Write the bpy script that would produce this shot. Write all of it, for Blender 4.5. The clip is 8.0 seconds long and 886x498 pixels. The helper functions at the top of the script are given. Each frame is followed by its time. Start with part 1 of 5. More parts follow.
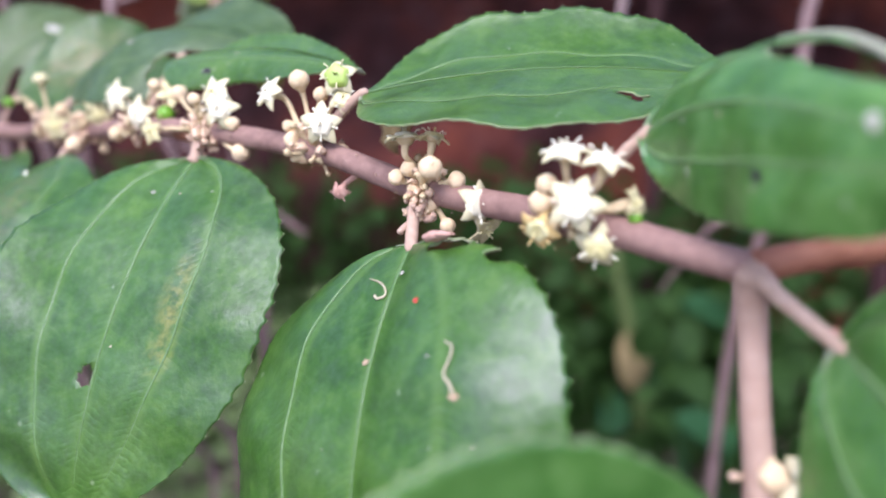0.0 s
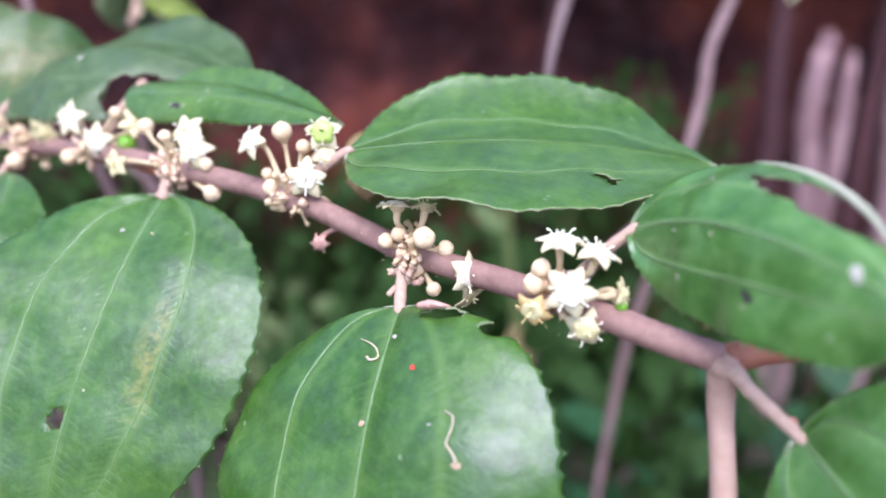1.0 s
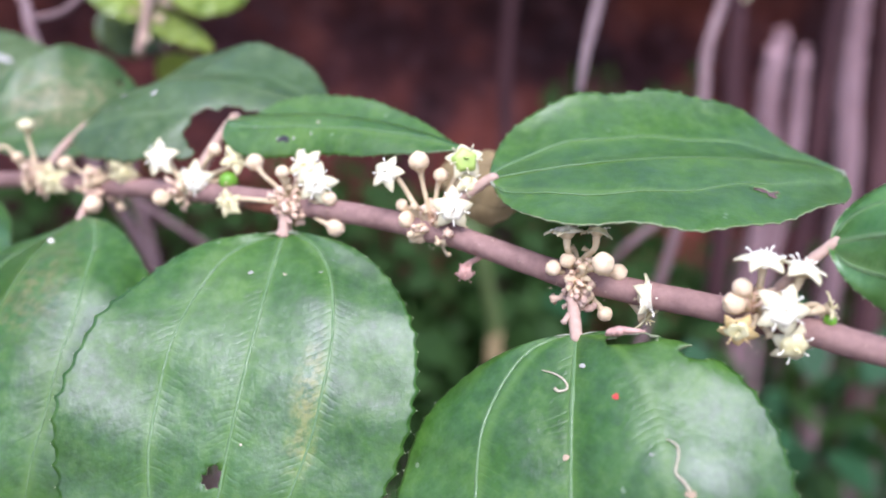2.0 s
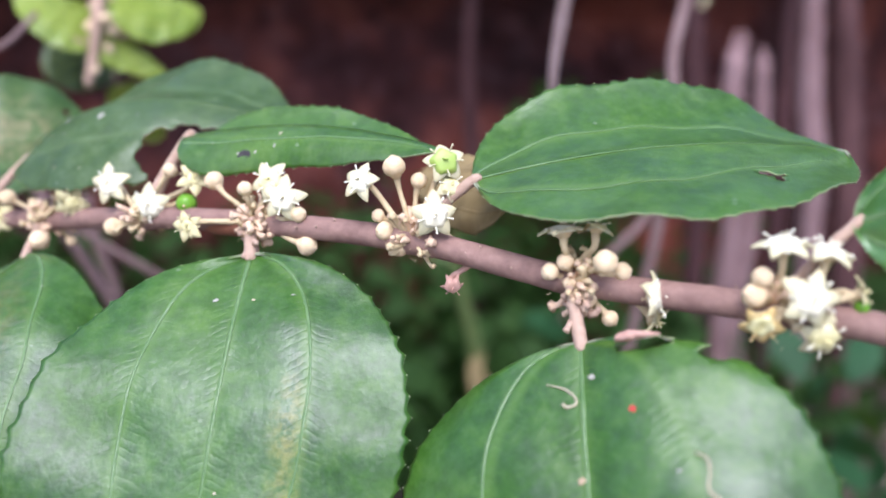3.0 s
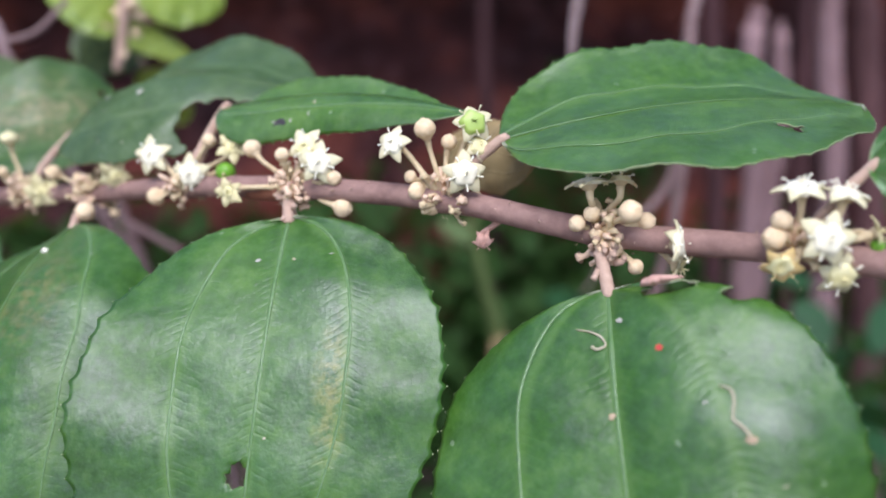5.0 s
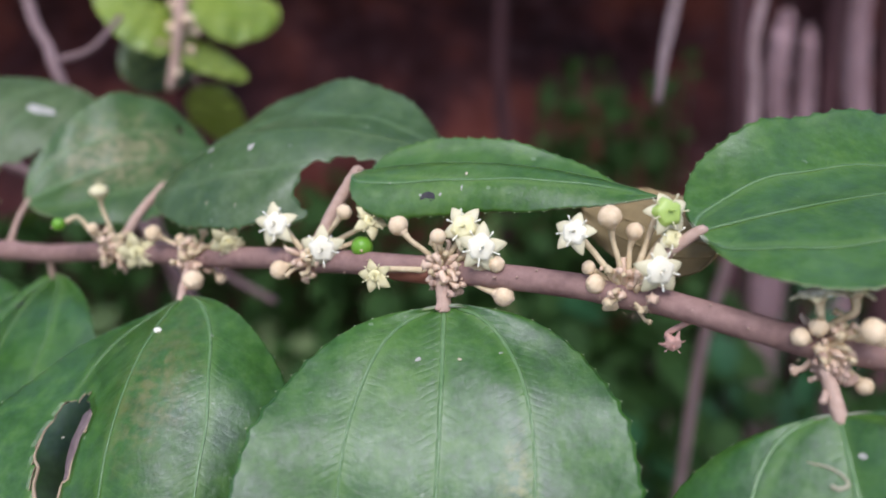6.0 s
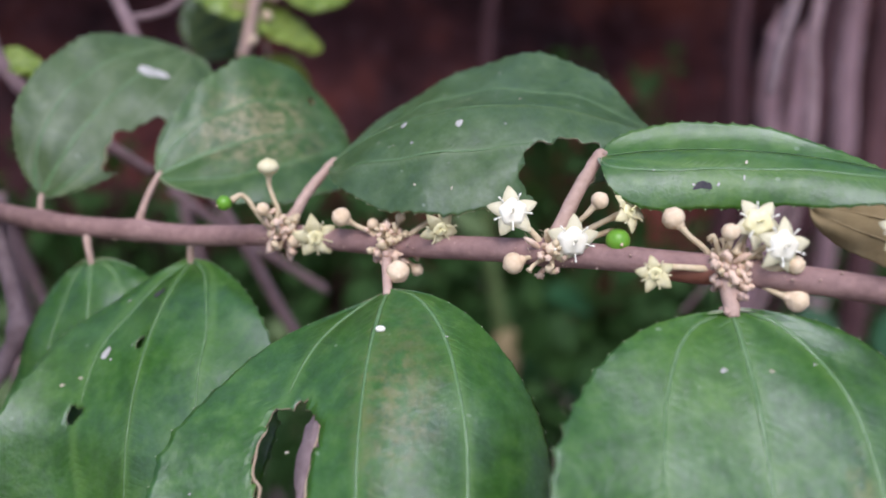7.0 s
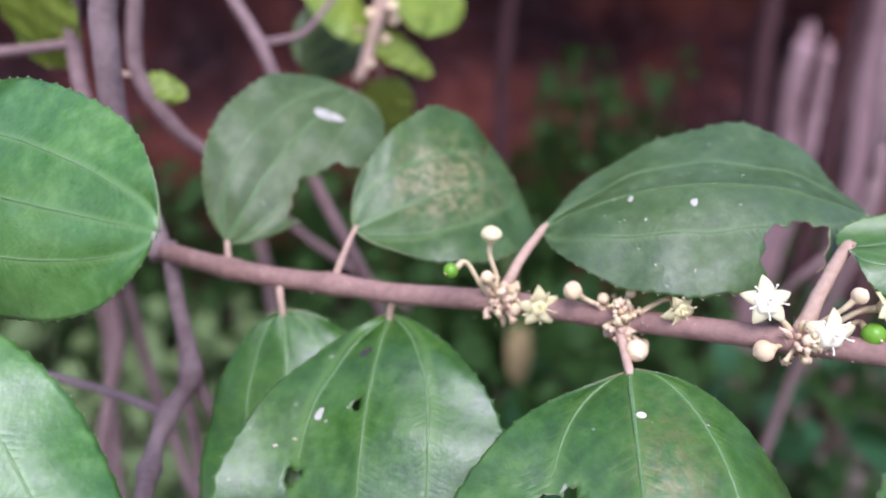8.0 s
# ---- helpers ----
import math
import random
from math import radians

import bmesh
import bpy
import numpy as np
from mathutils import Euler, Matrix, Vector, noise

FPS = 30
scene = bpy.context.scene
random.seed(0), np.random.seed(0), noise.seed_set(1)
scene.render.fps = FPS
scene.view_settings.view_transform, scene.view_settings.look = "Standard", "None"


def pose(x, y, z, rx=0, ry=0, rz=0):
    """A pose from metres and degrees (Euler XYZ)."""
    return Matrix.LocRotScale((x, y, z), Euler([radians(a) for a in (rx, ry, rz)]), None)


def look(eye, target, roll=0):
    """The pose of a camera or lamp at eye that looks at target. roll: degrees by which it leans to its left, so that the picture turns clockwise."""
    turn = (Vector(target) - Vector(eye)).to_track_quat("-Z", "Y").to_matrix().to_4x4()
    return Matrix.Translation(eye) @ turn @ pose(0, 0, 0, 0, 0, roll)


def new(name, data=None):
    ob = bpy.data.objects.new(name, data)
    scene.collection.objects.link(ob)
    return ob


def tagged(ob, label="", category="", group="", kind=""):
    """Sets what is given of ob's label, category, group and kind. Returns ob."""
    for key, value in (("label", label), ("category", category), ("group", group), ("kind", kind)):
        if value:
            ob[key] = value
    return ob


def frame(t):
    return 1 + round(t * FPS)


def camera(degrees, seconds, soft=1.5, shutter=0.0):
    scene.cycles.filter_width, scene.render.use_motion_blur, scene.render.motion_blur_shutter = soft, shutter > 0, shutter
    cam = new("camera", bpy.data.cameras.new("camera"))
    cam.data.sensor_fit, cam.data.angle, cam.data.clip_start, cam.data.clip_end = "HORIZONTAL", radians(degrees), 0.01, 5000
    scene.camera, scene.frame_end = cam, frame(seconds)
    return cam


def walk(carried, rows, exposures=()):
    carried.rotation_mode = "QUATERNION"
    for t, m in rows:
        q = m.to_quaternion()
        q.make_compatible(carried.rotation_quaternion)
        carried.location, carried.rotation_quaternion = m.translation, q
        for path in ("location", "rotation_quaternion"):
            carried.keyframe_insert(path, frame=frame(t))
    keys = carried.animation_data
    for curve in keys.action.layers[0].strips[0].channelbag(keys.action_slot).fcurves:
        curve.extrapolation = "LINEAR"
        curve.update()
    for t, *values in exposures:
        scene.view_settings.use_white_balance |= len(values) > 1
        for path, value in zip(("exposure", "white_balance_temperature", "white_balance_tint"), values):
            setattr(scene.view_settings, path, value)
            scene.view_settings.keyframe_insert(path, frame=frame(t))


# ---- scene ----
# camera and its walk
cam = camera(58.40, 8.0, soft=1.9)
PATH = [
    (0, (0.05177, 0.05188, 0.83598), (-0.0933, 0.9796, 0.4920), -0.87),
    (0.5, (0.04817, 0.05543, 0.83624), (-0.0471, 0.9843, 0.4783), -0.55),
    (1, (0.03905, 0.04874, 0.84743), (0.0453, 0.9794, 0.4817), 4.70),
    (1.5, (0.02888, 0.04979, 0.85069), (0.0765, 0.9770, 0.4791), 6.12),
    (2, (0.01088, 0.05226, 0.84744), (0.0963, 0.9842, 0.4951), 2.86),
    (2.2, (0.00307, 0.05110, 0.84690), (0.1077, 0.9887, 0.5153), 1.13),
    (3.3, (0.01449, 0.06239, 0.84105), (0.1363, 1.0021, 0.5214), -0.13),
    (3.5, (0.01626, 0.06173, 0.84057), (0.1307, 1.0018, 0.5193), 1.15),
    (4, (0.01350, 0.05841, 0.83797), (0.1253, 0.9984, 0.5157), 0.11),
    (4.2, (0.01075, 0.05870, 0.83920), (0.1264, 0.9944, 0.5059), 0.17),
    (5.3, (0.00507, 0.05435, 0.84141), (0.0990, 0.9912, 0.5045), -2.12),
    (5.5, (-0.00045, 0.05594, 0.84604), (0.1025, 0.9884, 0.4998), -1.06),
    (6, (-0.01289, 0.07240, 0.84983), (0.1016, 1.0001, 0.4946), -0.67),
    (6.5, (-0.03076, 0.08450, 0.84502), (0.1279, 1.0032, 0.4833), 1.03),
    (7, (-0.04965, 0.08965, 0.84559), (0.1438, 0.9987, 0.4766), 2.77),
    (7.5, (-0.06947, 0.09529, 0.84914), (0.1541, 0.9934, 0.4704), 4.52),
    (8, (-0.08359, 0.10108, 0.85480), (0.1470, 0.9926, 0.4649), 5.76),
]
cam.data.dof.use_dof = True
cam.data.dof.focus_distance = 0.095
cam.data.dof.aperture_fstop = 12.5
EXPOSURES = [(0.0, 2.00, 6400, 27), (1.0, 2.16, 6200, 29), (2.2, 1.98, 6200, 30), (3.5, 1.90, 6500, 20), (4.2, 2.00, 6450, 22), (5.5, 1.37, 6450, 21), (6.5, 1.31, 6350, 25), (7.5, 1.57, 6250, 28), (8.0, 1.80, 6250, 30)]
walk(cam, [(t, look(eye, target, roll)) for t, eye, target, roll in PATH], EXPOSURES)

# world, sun
SUN_EL, SUN_AZ = 60.0, 192.0
world = bpy.data.worlds.new("world")
scene.world = world
world.use_nodes = True
wn, wl = world.node_tree.nodes, world.node_tree.links
sky = wn.new("ShaderNodeTexSky")
sky.sky_type = "NISHITA"
sky.sun_disc = False
sky.sun_elevation, sky.sun_rotation = radians(SUN_EL), radians(SUN_AZ)
sky.air_density, sky.dust_density, sky.ozone_density = 1.0, 1.4, 1.5
wn["Background"].inputs["Strength"].default_value = 0.10
wl.new(sky.outputs["Color"], wn["Background"].inputs["Color"])
sun_data = bpy.data.lights.new("sun", "SUN")
sun_data.energy, sun_data.angle, sun_data.color = 1.25, radians(40), (0.86, 0.945, 1.0)
sun = new("sun", sun_data)
az, el = radians(SUN_AZ), radians(SUN_EL)
sun.matrix_world = look((math.sin(az) * math.cos(el), math.cos(az) * math.cos(el), math.sin(el)), (0, 0, 0))


# ---------------------------------------------------------------- materials
def material(name, rough=0.6, spec=0.5, metal=0.0):
    m = bpy.data.materials.new(name)
    m.use_nodes = True
    b = m.node_tree.nodes["Principled BSDF"]
    b.inputs["Roughness"].default_value = rough
    b.inputs["Specular IOR Level"].default_value = spec
    b.inputs["Metallic"].default_value = metal
    return m, m.node_tree.nodes, m.node_tree.links, b


def noise_tex(n, l, scale, detail=4.0, rough=0.55, coord="Object", stretch=None):
    tc = n.new("ShaderNodeTexCoord")
    t = n.new("ShaderNodeTexNoise")
    t.inputs["Scale"].default_value, t.inputs["Detail"].default_value, t.inputs["Roughness"].default_value = scale, detail, rough
    if stretch:
        mp = n.new("ShaderNodeMapping")
        mp.inputs["Scale"].default_value = stretch
        l.new(tc.outputs[coord], mp.inputs["Vector"])
        l.new(mp.outputs["Vector"], t.inputs["Vector"])
    else:
        l.new(tc.outputs[coord], t.inputs["Vector"])
    return t.outputs["Fac"]


def ramp(n, l, fac, stops):
    r = n.new("ShaderNodeValToRGB")
    e = r.color_ramp.elements
    while len(e) < len(stops):
        e.new(0.5)
    for el_, (pos, col) in zip(e, stops):
        el_.position, el_.color = pos, (*col, 1)
    l.new(fac, r.inputs["Fac"])
    return r.outputs["Color"]


def mix(n, l, fac, a, b, kind="MIX"):
    m = n.new("ShaderNodeMix")
    m.data_type, m.blend_type = "RGBA", kind
    for sock, v in ((m.inputs[0], fac), (m.inputs[6], a), (m.inputs[7], b)):
        if isinstance(v, (int, float)):
            sock.default_value = v
        elif isinstance(v, tuple):
            sock.default_value = (*v, 1)
        else:
            l.new(v, sock)
    return m.outputs[2]


def bump(n, l, b, height, strength=0.3, dist=0.0002):
    bp = n.new("ShaderNodeBump")
    bp.inputs["Strength"].default_value, bp.inputs["Distance"].default_value = strength, dist
    l.new(height, bp.inputs["Height"])
    l.new(bp.outputs["Normal"], b.inputs["Normal"])
    return bp


def math_node(n, l, op, a, b=None):
    m = n.new("ShaderNodeMath")
    m.operation = op
    for i, v in enumerate((a, b)):
        if v is None:
            continue
        if isinstance(v, (int, float)):
            m.inputs[i].default_value = v
        else:
            l.new(v, m.inputs[i])
    return m.outputs[0]


def leaf_material(name, dark, mid, pale, rough=0.33, specks=0.2, blotch=None, see_through=0.22, gloss=0.88, spec=0.3):
    """Waxy leaf: mottled green, fine cross veins in the relief, dust specks, optional brown blotch."""
    m, n, l, b = material(name, rough, spec)
    b.inputs["Coat Roughness"].default_value, b.inputs["Coat IOR"].default_value = 0.31, 1.68
    wax = n.new("ShaderNodeMapRange")
    wax.inputs["From Min"].default_value, wax.inputs["From Max"].default_value = 0.38, 0.62
    wax.inputs["To Min"].default_value, wax.inputs["To Max"].default_value = gloss * 0.12, gloss
    l.new(math_node(n, l, "ADD", math_node(n, l, "MULTIPLY", noise_tex(n, l, 70, 3), 0.6), math_node(n, l, "MULTIPLY", noise_tex(n, l, 800, 4, 0.7), 0.4)), wax.inputs["Value"])
    l.new(wax.outputs["Result"], b.inputs["Coat Weight"])
    tc = n.new("ShaderNodeTexCoord")
    big = noise_tex(n, l, 55, 3)
    fine = noise_tex(n, l, 420, 5, 0.65)
    col = ramp(n, l, big, [(0.32, dark), (0.50, mid), (0.70, pale)])
    col = mix(n, l, 0.55, col, ramp(n, l, fine, [(0.38, dark), (0.52, mid), (0.66, pale)]))
    # leaf coordinates: how far from the nearest of the three nerves, and cross rungs that feather off them
    sep = n.new("ShaderNodeSeparateXYZ")
    l.new(tc.outputs["UV"], sep.inputs[0])
    ab = math_node(n, l, "ABSOLUTE", sep.outputs["X"])
    u_ = sep.outputs["Y"]
    bow = math_node(n, l, "SQRT", math_node(n, l, "MAXIMUM", math_node(n, l, "MULTIPLY", u_, math_node(n, l, "SUBTRACT", 1.0, u_)), 0.0))
    side = math_node(n, l, "MULTIPLY", bow, math_node(n, l, "SUBTRACT", 1.0, math_node(n, l, "MULTIPLY", math_node(n, l, "MULTIPLY", u_, u_), 0.25)))
    off = math_node(n, l, "MINIMUM", ab, math_node(n, l, "ABSOLUTE", math_node(n, l, "SUBTRACT", ab, side)))
    wob = noise_tex(n, l, 210, 4, 0.6)
    along = math_node(n, l, "ADD", math_node(n, l, "ADD", u_, math_node(n, l, "MULTIPLY", off, -0.22)), math_node(n, l, "MULTIPLY", wob, 0.038))
    wave = math_node(n, l, "ABSOLUTE", math_node(n, l, "SINE", math_node(n, l, "MULTIPLY", along, 165.0)))
    rung = math_node(n, l, "POWER", math_node(n, l, "SUBTRACT", 1.0, wave), 2.0)
    feather = n.new("ShaderNodeMapRange")
    feather.interpolation_type = "SMOOTHSTEP"
    feather.inputs["From Min"].default_value, feather.inputs["From Max"].default_value = 0.20, 0.01
    feather.inputs["To Min"].default_value, feather.inputs["To Max"].default_value = 0.05, 1.0
    l.new(off, feather.inputs["Value"])
    gap = n.new("ShaderNodeMapRange")
    gap.inputs["From Min"].default_value, gap.inputs["From Max"].default_value = 0.38, 0.60
    l.new(noise_tex(n, l, 330, 3), gap.inputs["Value"])
    ridge = math_node(n, l, "MULTIPLY", math_node(n, l, "MULTIPLY", rung, feather.outputs["Result"]), gap.outputs["Result"])
    col = mix(n, l, math_node(n, l, "MULTIPLY", ridge, 0.26), col, pale)
    halo = n.new("ShaderNodeMapRange")
    halo.interpolation_type = "SMOOTHSTEP"
    halo.inputs["From Min"].default_value, halo.inputs["From Max"].default_value = 0.055, 0.0
    halo.inputs["To Min"].default_value, halo.inputs["To Max"].default_value = 0.0, 0.75
    l.new(math_node(n, l, "ADD", off, math_node(n, l, "MULTIPLY", math_node(n, l, "SUBTRACT", wob, 0.5), 0.03)), halo.inputs["Value"])
    col = mix(n, l, halo.outputs["Result"], col, pale)
    web = n.new("ShaderNodeTexVoronoi")
    web.feature = "DISTANCE_TO_EDGE"
    web.inputs["Scale"].default_value = 950
    l.new(tc.outputs["Object"], web.inputs["Vector"])
    net = n.new("ShaderNodeMapRange")
    net.inputs["From Min"].default_value, net.inputs["From Max"].default_value = 0.16, 0.0
    l.new(web.outputs["Distance"], net.inputs["Value"])
    col = mix(n, l, math_node(n, l, "MULTIPLY", net.outputs["Result"], 0.05), col, pale)
    if specks:
        v = n.new("ShaderNodeTexVoronoi")
        v.inputs["Scale"].default_value = 520
        l.new(tc.outputs["Object"], v.inputs["Vector"])
        gate = math_node(n, l, "GREATER_THAN", noise_tex(n, l, 190, 3), 0.64)
        dot = math_node(n, l, "MULTIPLY", math_node(n, l, "LESS_THAN", v.outputs["Distance"], 0.17), gate)
        col = mix(n, l, math_node(n, l, "MULTIPLY", dot, specks), col, (0.55, 0.62, 0.45))
    if blotch:
        col = blotch_mix(n, l, tc, col, blotch)
    dust = n.new("ShaderNodeMapRange")
    dust.inputs["From Min"].default_value, dust.inputs["From Max"].default_value, dust.inputs["To Max"].default_value = 0.56, 0.75, 0.10 if specks else 0.06
    l.new(math_node(n, l, "ADD", math_node(n, l, "MULTIPLY", noise_tex(n, l, 1700, 4, 0.75), 0.75), math_node(n, l, "MULTIPLY", noise_tex(n, l, 90, 3), 0.25)), dust.inputs["Value"])
    col = mix(n, l, dust.outputs["Result"], col, (0.26, 0.36, 0.22))
    l.new(col, b.inputs["Base Color"])
    l.new(math_node(n, l, "ADD", math_node(n, l, "MULTIPLY", fine, 0.35), rough - 0.15), b.inputs["Roughness"])
    h = math_node(n, l, "ADD", math_node(n, l, "MULTIPLY", ridge, -0.26), math_node(n, l, "MULTIPLY", net.outputs["Result"], -0.05))
    h = math_node(n, l, "ADD", h, math_node(n, l, "ADD", math_node(n, l, "MULTIPLY", noise_tex(n, l, 1100, 4, 0.7), 0.5), math_node(n, l, "MULTIPLY", noise_tex(n, l, 260, 3), 0.5)))
    bump(n, l, b, h, 0.55, 0.00026)
    film = n.new("ShaderNodeBump")
    film.inputs["Strength"].default_value, film.inputs["Distance"].default_value = 0.62, 0.0003
    l.new(math_node(n, l, "ADD", noise_tex(n, l, 260, 3), math_node(n, l, "MULTIPLY", math_node(n, l, "ADD", noise_tex(n, l, 900, 5, 0.75), math_node(n, l, "ADD", math_node(n, l, "MULTIPLY", ridge, -0.22), math_node(n, l, "MULTIPLY", net.outputs["Result"], -0.04))), 0.7)), film.inputs["Height"])
    l.new(film.outputs["Normal"], b.inputs["Coat Normal"])
    return glow_through(m, n, l, b, col, see_through)


def blotch_mix(n, l, tc, col, blotch):
    x, y, size, tint, across = blotch
    sep = n.new("ShaderNodeSeparateXYZ")
    l.new(tc.outputs["UV"], sep.inputs[0])
    dx = math_node(n, l, "MULTIPLY", math_node(n, l, "SUBTRACT", sep.outputs["X"], x), across)
    dy = math_node(n, l, "SUBTRACT", sep.outputs["Y"], y)
    d = math_node(n, l, "SQRT", math_node(n, l, "ADD", math_node(n, l, "MULTIPLY", dx, dx), math_node(n, l, "MULTIPLY", dy, dy)))
    d = math_node(n, l, "ADD", d, math_node(n, l, "MULTIPLY", noise_tex(n, l, 300, 5, 0.7), size * 1.6))
    f = n.new("ShaderNodeMapRange")
    f.inputs["From Min"].default_value, f.inputs["From Max"].default_value = size * 1.0, size * 1.9
    f.inputs["To Min"].default_value, f.inputs["To Max"].default_value = 0.75, 0.0
    l.new(d, f.inputs["Value"])
    grain = n.new("ShaderNodeMapRange")
    grain.inputs["From Min"].default_value, grain.inputs["From Max"].default_value = 0.40, 0.60
    l.new(noise_tex(n, l, 650, 4, 0.65), grain.inputs["Value"])
    return mix(n, l, math_node(n, l, "MULTIPLY", f.outputs["Result"], grain.outputs["Result"]), col, tint)


def glow_through(m, n, l, b, col, amount):
    """A share of light passes through the blade."""
    tr = n.new("ShaderNodeBsdfTranslucent")
    l.new(mix(n, l, 0.5, col, (0.16, 0.30, 0.03)), tr.inputs["Color"])
    ms = n.new("ShaderNodeMixShader")
    ms.inputs[0].default_value = amount
    l.new(b.outputs[0], ms.inputs[1])
    l.new(tr.outputs[0], ms.inputs[2])
    l.new(ms.outputs[0], n["Material Output"].inputs["Surface"])
    return m


def soft_material(name, low, high, scale=600, rough=0.8, strength=0.4, spec=0.3, dist=0.0002, stretch=None, see=0.0):
    m, n, l, b = material(name, rough, spec)
    f = noise_tex(n, l, scale, 5, 0.6, stretch=stretch)
    g = noise_tex(n, l, scale * 0.17, 3)
    col = ramp(n, l, f, [(0.3, low), (0.72, high)])
    col = mix(n, l, 0.4, col, ramp(n, l, g, [(0.35, low), (0.65, high)]))
    l.new(col, b.inputs["Base Color"])
    bump(n, l, b, f, strength, dist)
    return glow_through(m, n, l, b, col, see) if see else m


GREEN = leaf_material("leaf_green", (0.015, 0.062, 0.006), (0.035, 0.118, 0.012), (0.080, 0.182, 0.028))
GREEN_PATCH = leaf_material("leaf_green_patched", (0.026, 0.072, 0.010), (0.046, 0.104, 0.018), (0.085, 0.155, 0.036), blotch=(-0.12, 0.50, 0.33, (0.36, 0.29, 0.14), 0.55), rough=0.48, gloss=0.6)
GREEN_STREAK = leaf_material("leaf_green_streaked", (0.015, 0.062, 0.006), (0.035, 0.118, 0.012), (0.080, 0.182, 0.028), blotch=(-0.40, 0.48, 0.17, (0.26, 0.25, 0.05), 1.5))
GREEN_BLOTCH = leaf_material("leaf_green_blotched", (0.015, 0.062, 0.006), (0.035, 0.118, 0.012), (0.080, 0.182, 0.028), blotch=(-0.14, 0.27, 0.20, (0.17, 0.16, 0.045), 0.8))
# lit copy of the leaf green: brightness put into the colour of two leaves
GREEN_LIT = leaf_material("leaf_green_lit", (0.026, 0.084, 0.007), (0.052, 0.142, 0.014), (0.100, 0.200, 0.032))
GREY_GREEN = leaf_material("leaf_grey_green", (0.046, 0.086, 0.022), (0.070, 0.118, 0.034), (0.12, 0.168, 0.065), rough=0.58, gloss=0.5)
DUSTY = leaf_material("leaf_dusty_green", (0.032, 0.072, 0.016), (0.056, 0.110, 0.026), (0.105, 0.165, 0.060), rough=0.48, gloss=0.75)
# fresh green, lightened further to carry the sky's sheen in the colour
FRESH_SHEEN = leaf_material("leaf_fresh_green_sheen", (0.030, 0.115, 0.014), (0.060, 0.180, 0.030), (0.130, 0.270, 0.07), rough=0.30)
LIME = leaf_material("leaf_lime", (0.16, 0.26, 0.02), (0.26, 0.36, 0.04), (0.36, 0.44, 0.07), rough=0.45, specks=0, see_through=0.4)
UNDER = soft_material("leaf_underside", (0.25, 0.27, 0.18), (0.38, 0.38, 0.27), 900, 0.85)
TAN = soft_material("leaf_tan_underside", (0.22, 0.16, 0.07), (0.33, 0.24, 0.11), 500, 0.85)
VEIN = soft_material("vein_pale_green", (0.058, 0.140, 0.034), (0.125, 0.205, 0.082), 1300, 0.6)
VEIN.node_tree.nodes["Principled BSDF"].inputs["Coat Weight"].default_value = 0.35
MARGIN = soft_material("leaf_margin", (0.15, 0.20, 0.08), (0.27, 0.29, 0.16), 900, 0.7)
TOOTH = soft_material("tooth_pale", (0.20, 0.26, 0.11), (0.33, 0.36, 0.21), 900, 0.6)
DRY_EDGE = soft_material("dry_edge", (0.24, 0.16, 0.09), (0.42, 0.32, 0.2), 900, 0.8)
BARK = soft_material("bark_mauve", (0.165, 0.090, 0.072), (0.315, 0.190, 0.152), 700, 0.75, 0.8, stretch=(1, 1, 1))
BARK_GREY = soft_material("bark_grey_mauve", (0.135, 0.087, 0.080), (0.27, 0.195, 0.182), 600, 0.8, 0.8)
BARK_RED = soft_material("bark_red_brown", (0.19, 0.065, 0.035), (0.31, 0.13, 0.075), 500, 0.6, 0.5)
BARK_PINK = soft_material("bark_pinkish", (0.27, 0.165, 0.118), (0.40, 0.275, 0.205), 700, 0.75, 0.6)
PETIOLE = soft_material("petiole_downy", (0.33, 0.210, 0.145), (0.50, 0.350, 0.260), 1200, 0.85)
SEPAL = soft_material("sepal_cream", (0.62, 0.55, 0.31), (0.75, 0.69, 0.46), 800, 0.6, see=0.15)
SEPAL_OLD = soft_material("sepal_straw", (0.50, 0.44, 0.20), (0.67, 0.60, 0.36), 800, 0.65)
SEPAL_ORANGE = soft_material("sepal_apricot", (0.60, 0.40, 0.12), (0.74, 0.56, 0.28), 800, 0.65)
DISC = soft_material("disc_white", (0.68, 0.62, 0.43), (0.77, 0.73, 0.56), 1500, 0.45)
DISC_YELLOW = soft_material("disc_yellow", (0.62, 0.55, 0.24), (0.74, 0.68, 0.40), 1500, 0.45)
STAMEN = soft_material("stamen_ivory", (0.75, 0.70, 0.50), (0.86, 0.83, 0.68), 1500, 0.5)
BUD = soft_material("bud_felted", (0.56, 0.40, 0.22), (0.76, 0.60, 0.39), 1300, 0.9, 0.5)
PEDICEL = soft_material("pedicel_felted", (0.46, 0.35, 0.19), (0.64, 0.51, 0.31), 1300, 0.9, 0.5)
SCALE = soft_material("bud_scale_rusty", (0.54, 0.36, 0.23), (0.72, 0.54, 0.38), 1200, 0.9, 0.7)
OVARY = soft_material("ovary_green", (0.26, 0.37, 0.06), (0.38, 0.48, 0.14), 300, 0.35, 0.1)
TWIG = soft_material("twig_mauve", (0.12, 0.072, 0.066), (0.25, 0.165, 0.15), 500, 0.8, 0.6)
FRUIT = soft_material("fruit_green", (0.09, 0.24, 0.015), (0.15, 0.33, 0.03), 300, 0.3, 0.1)
WITHERED = soft_material("withered_rose", (0.42, 0.22, 0.17), (0.58, 0.36, 0.28), 1200, 0.85, 0.6)
SPOT_FLUSH = soft_material("flush_coral", (0.36, 0.12, 0.075), (0.50, 0.22, 0.15), 1500, 0.7)
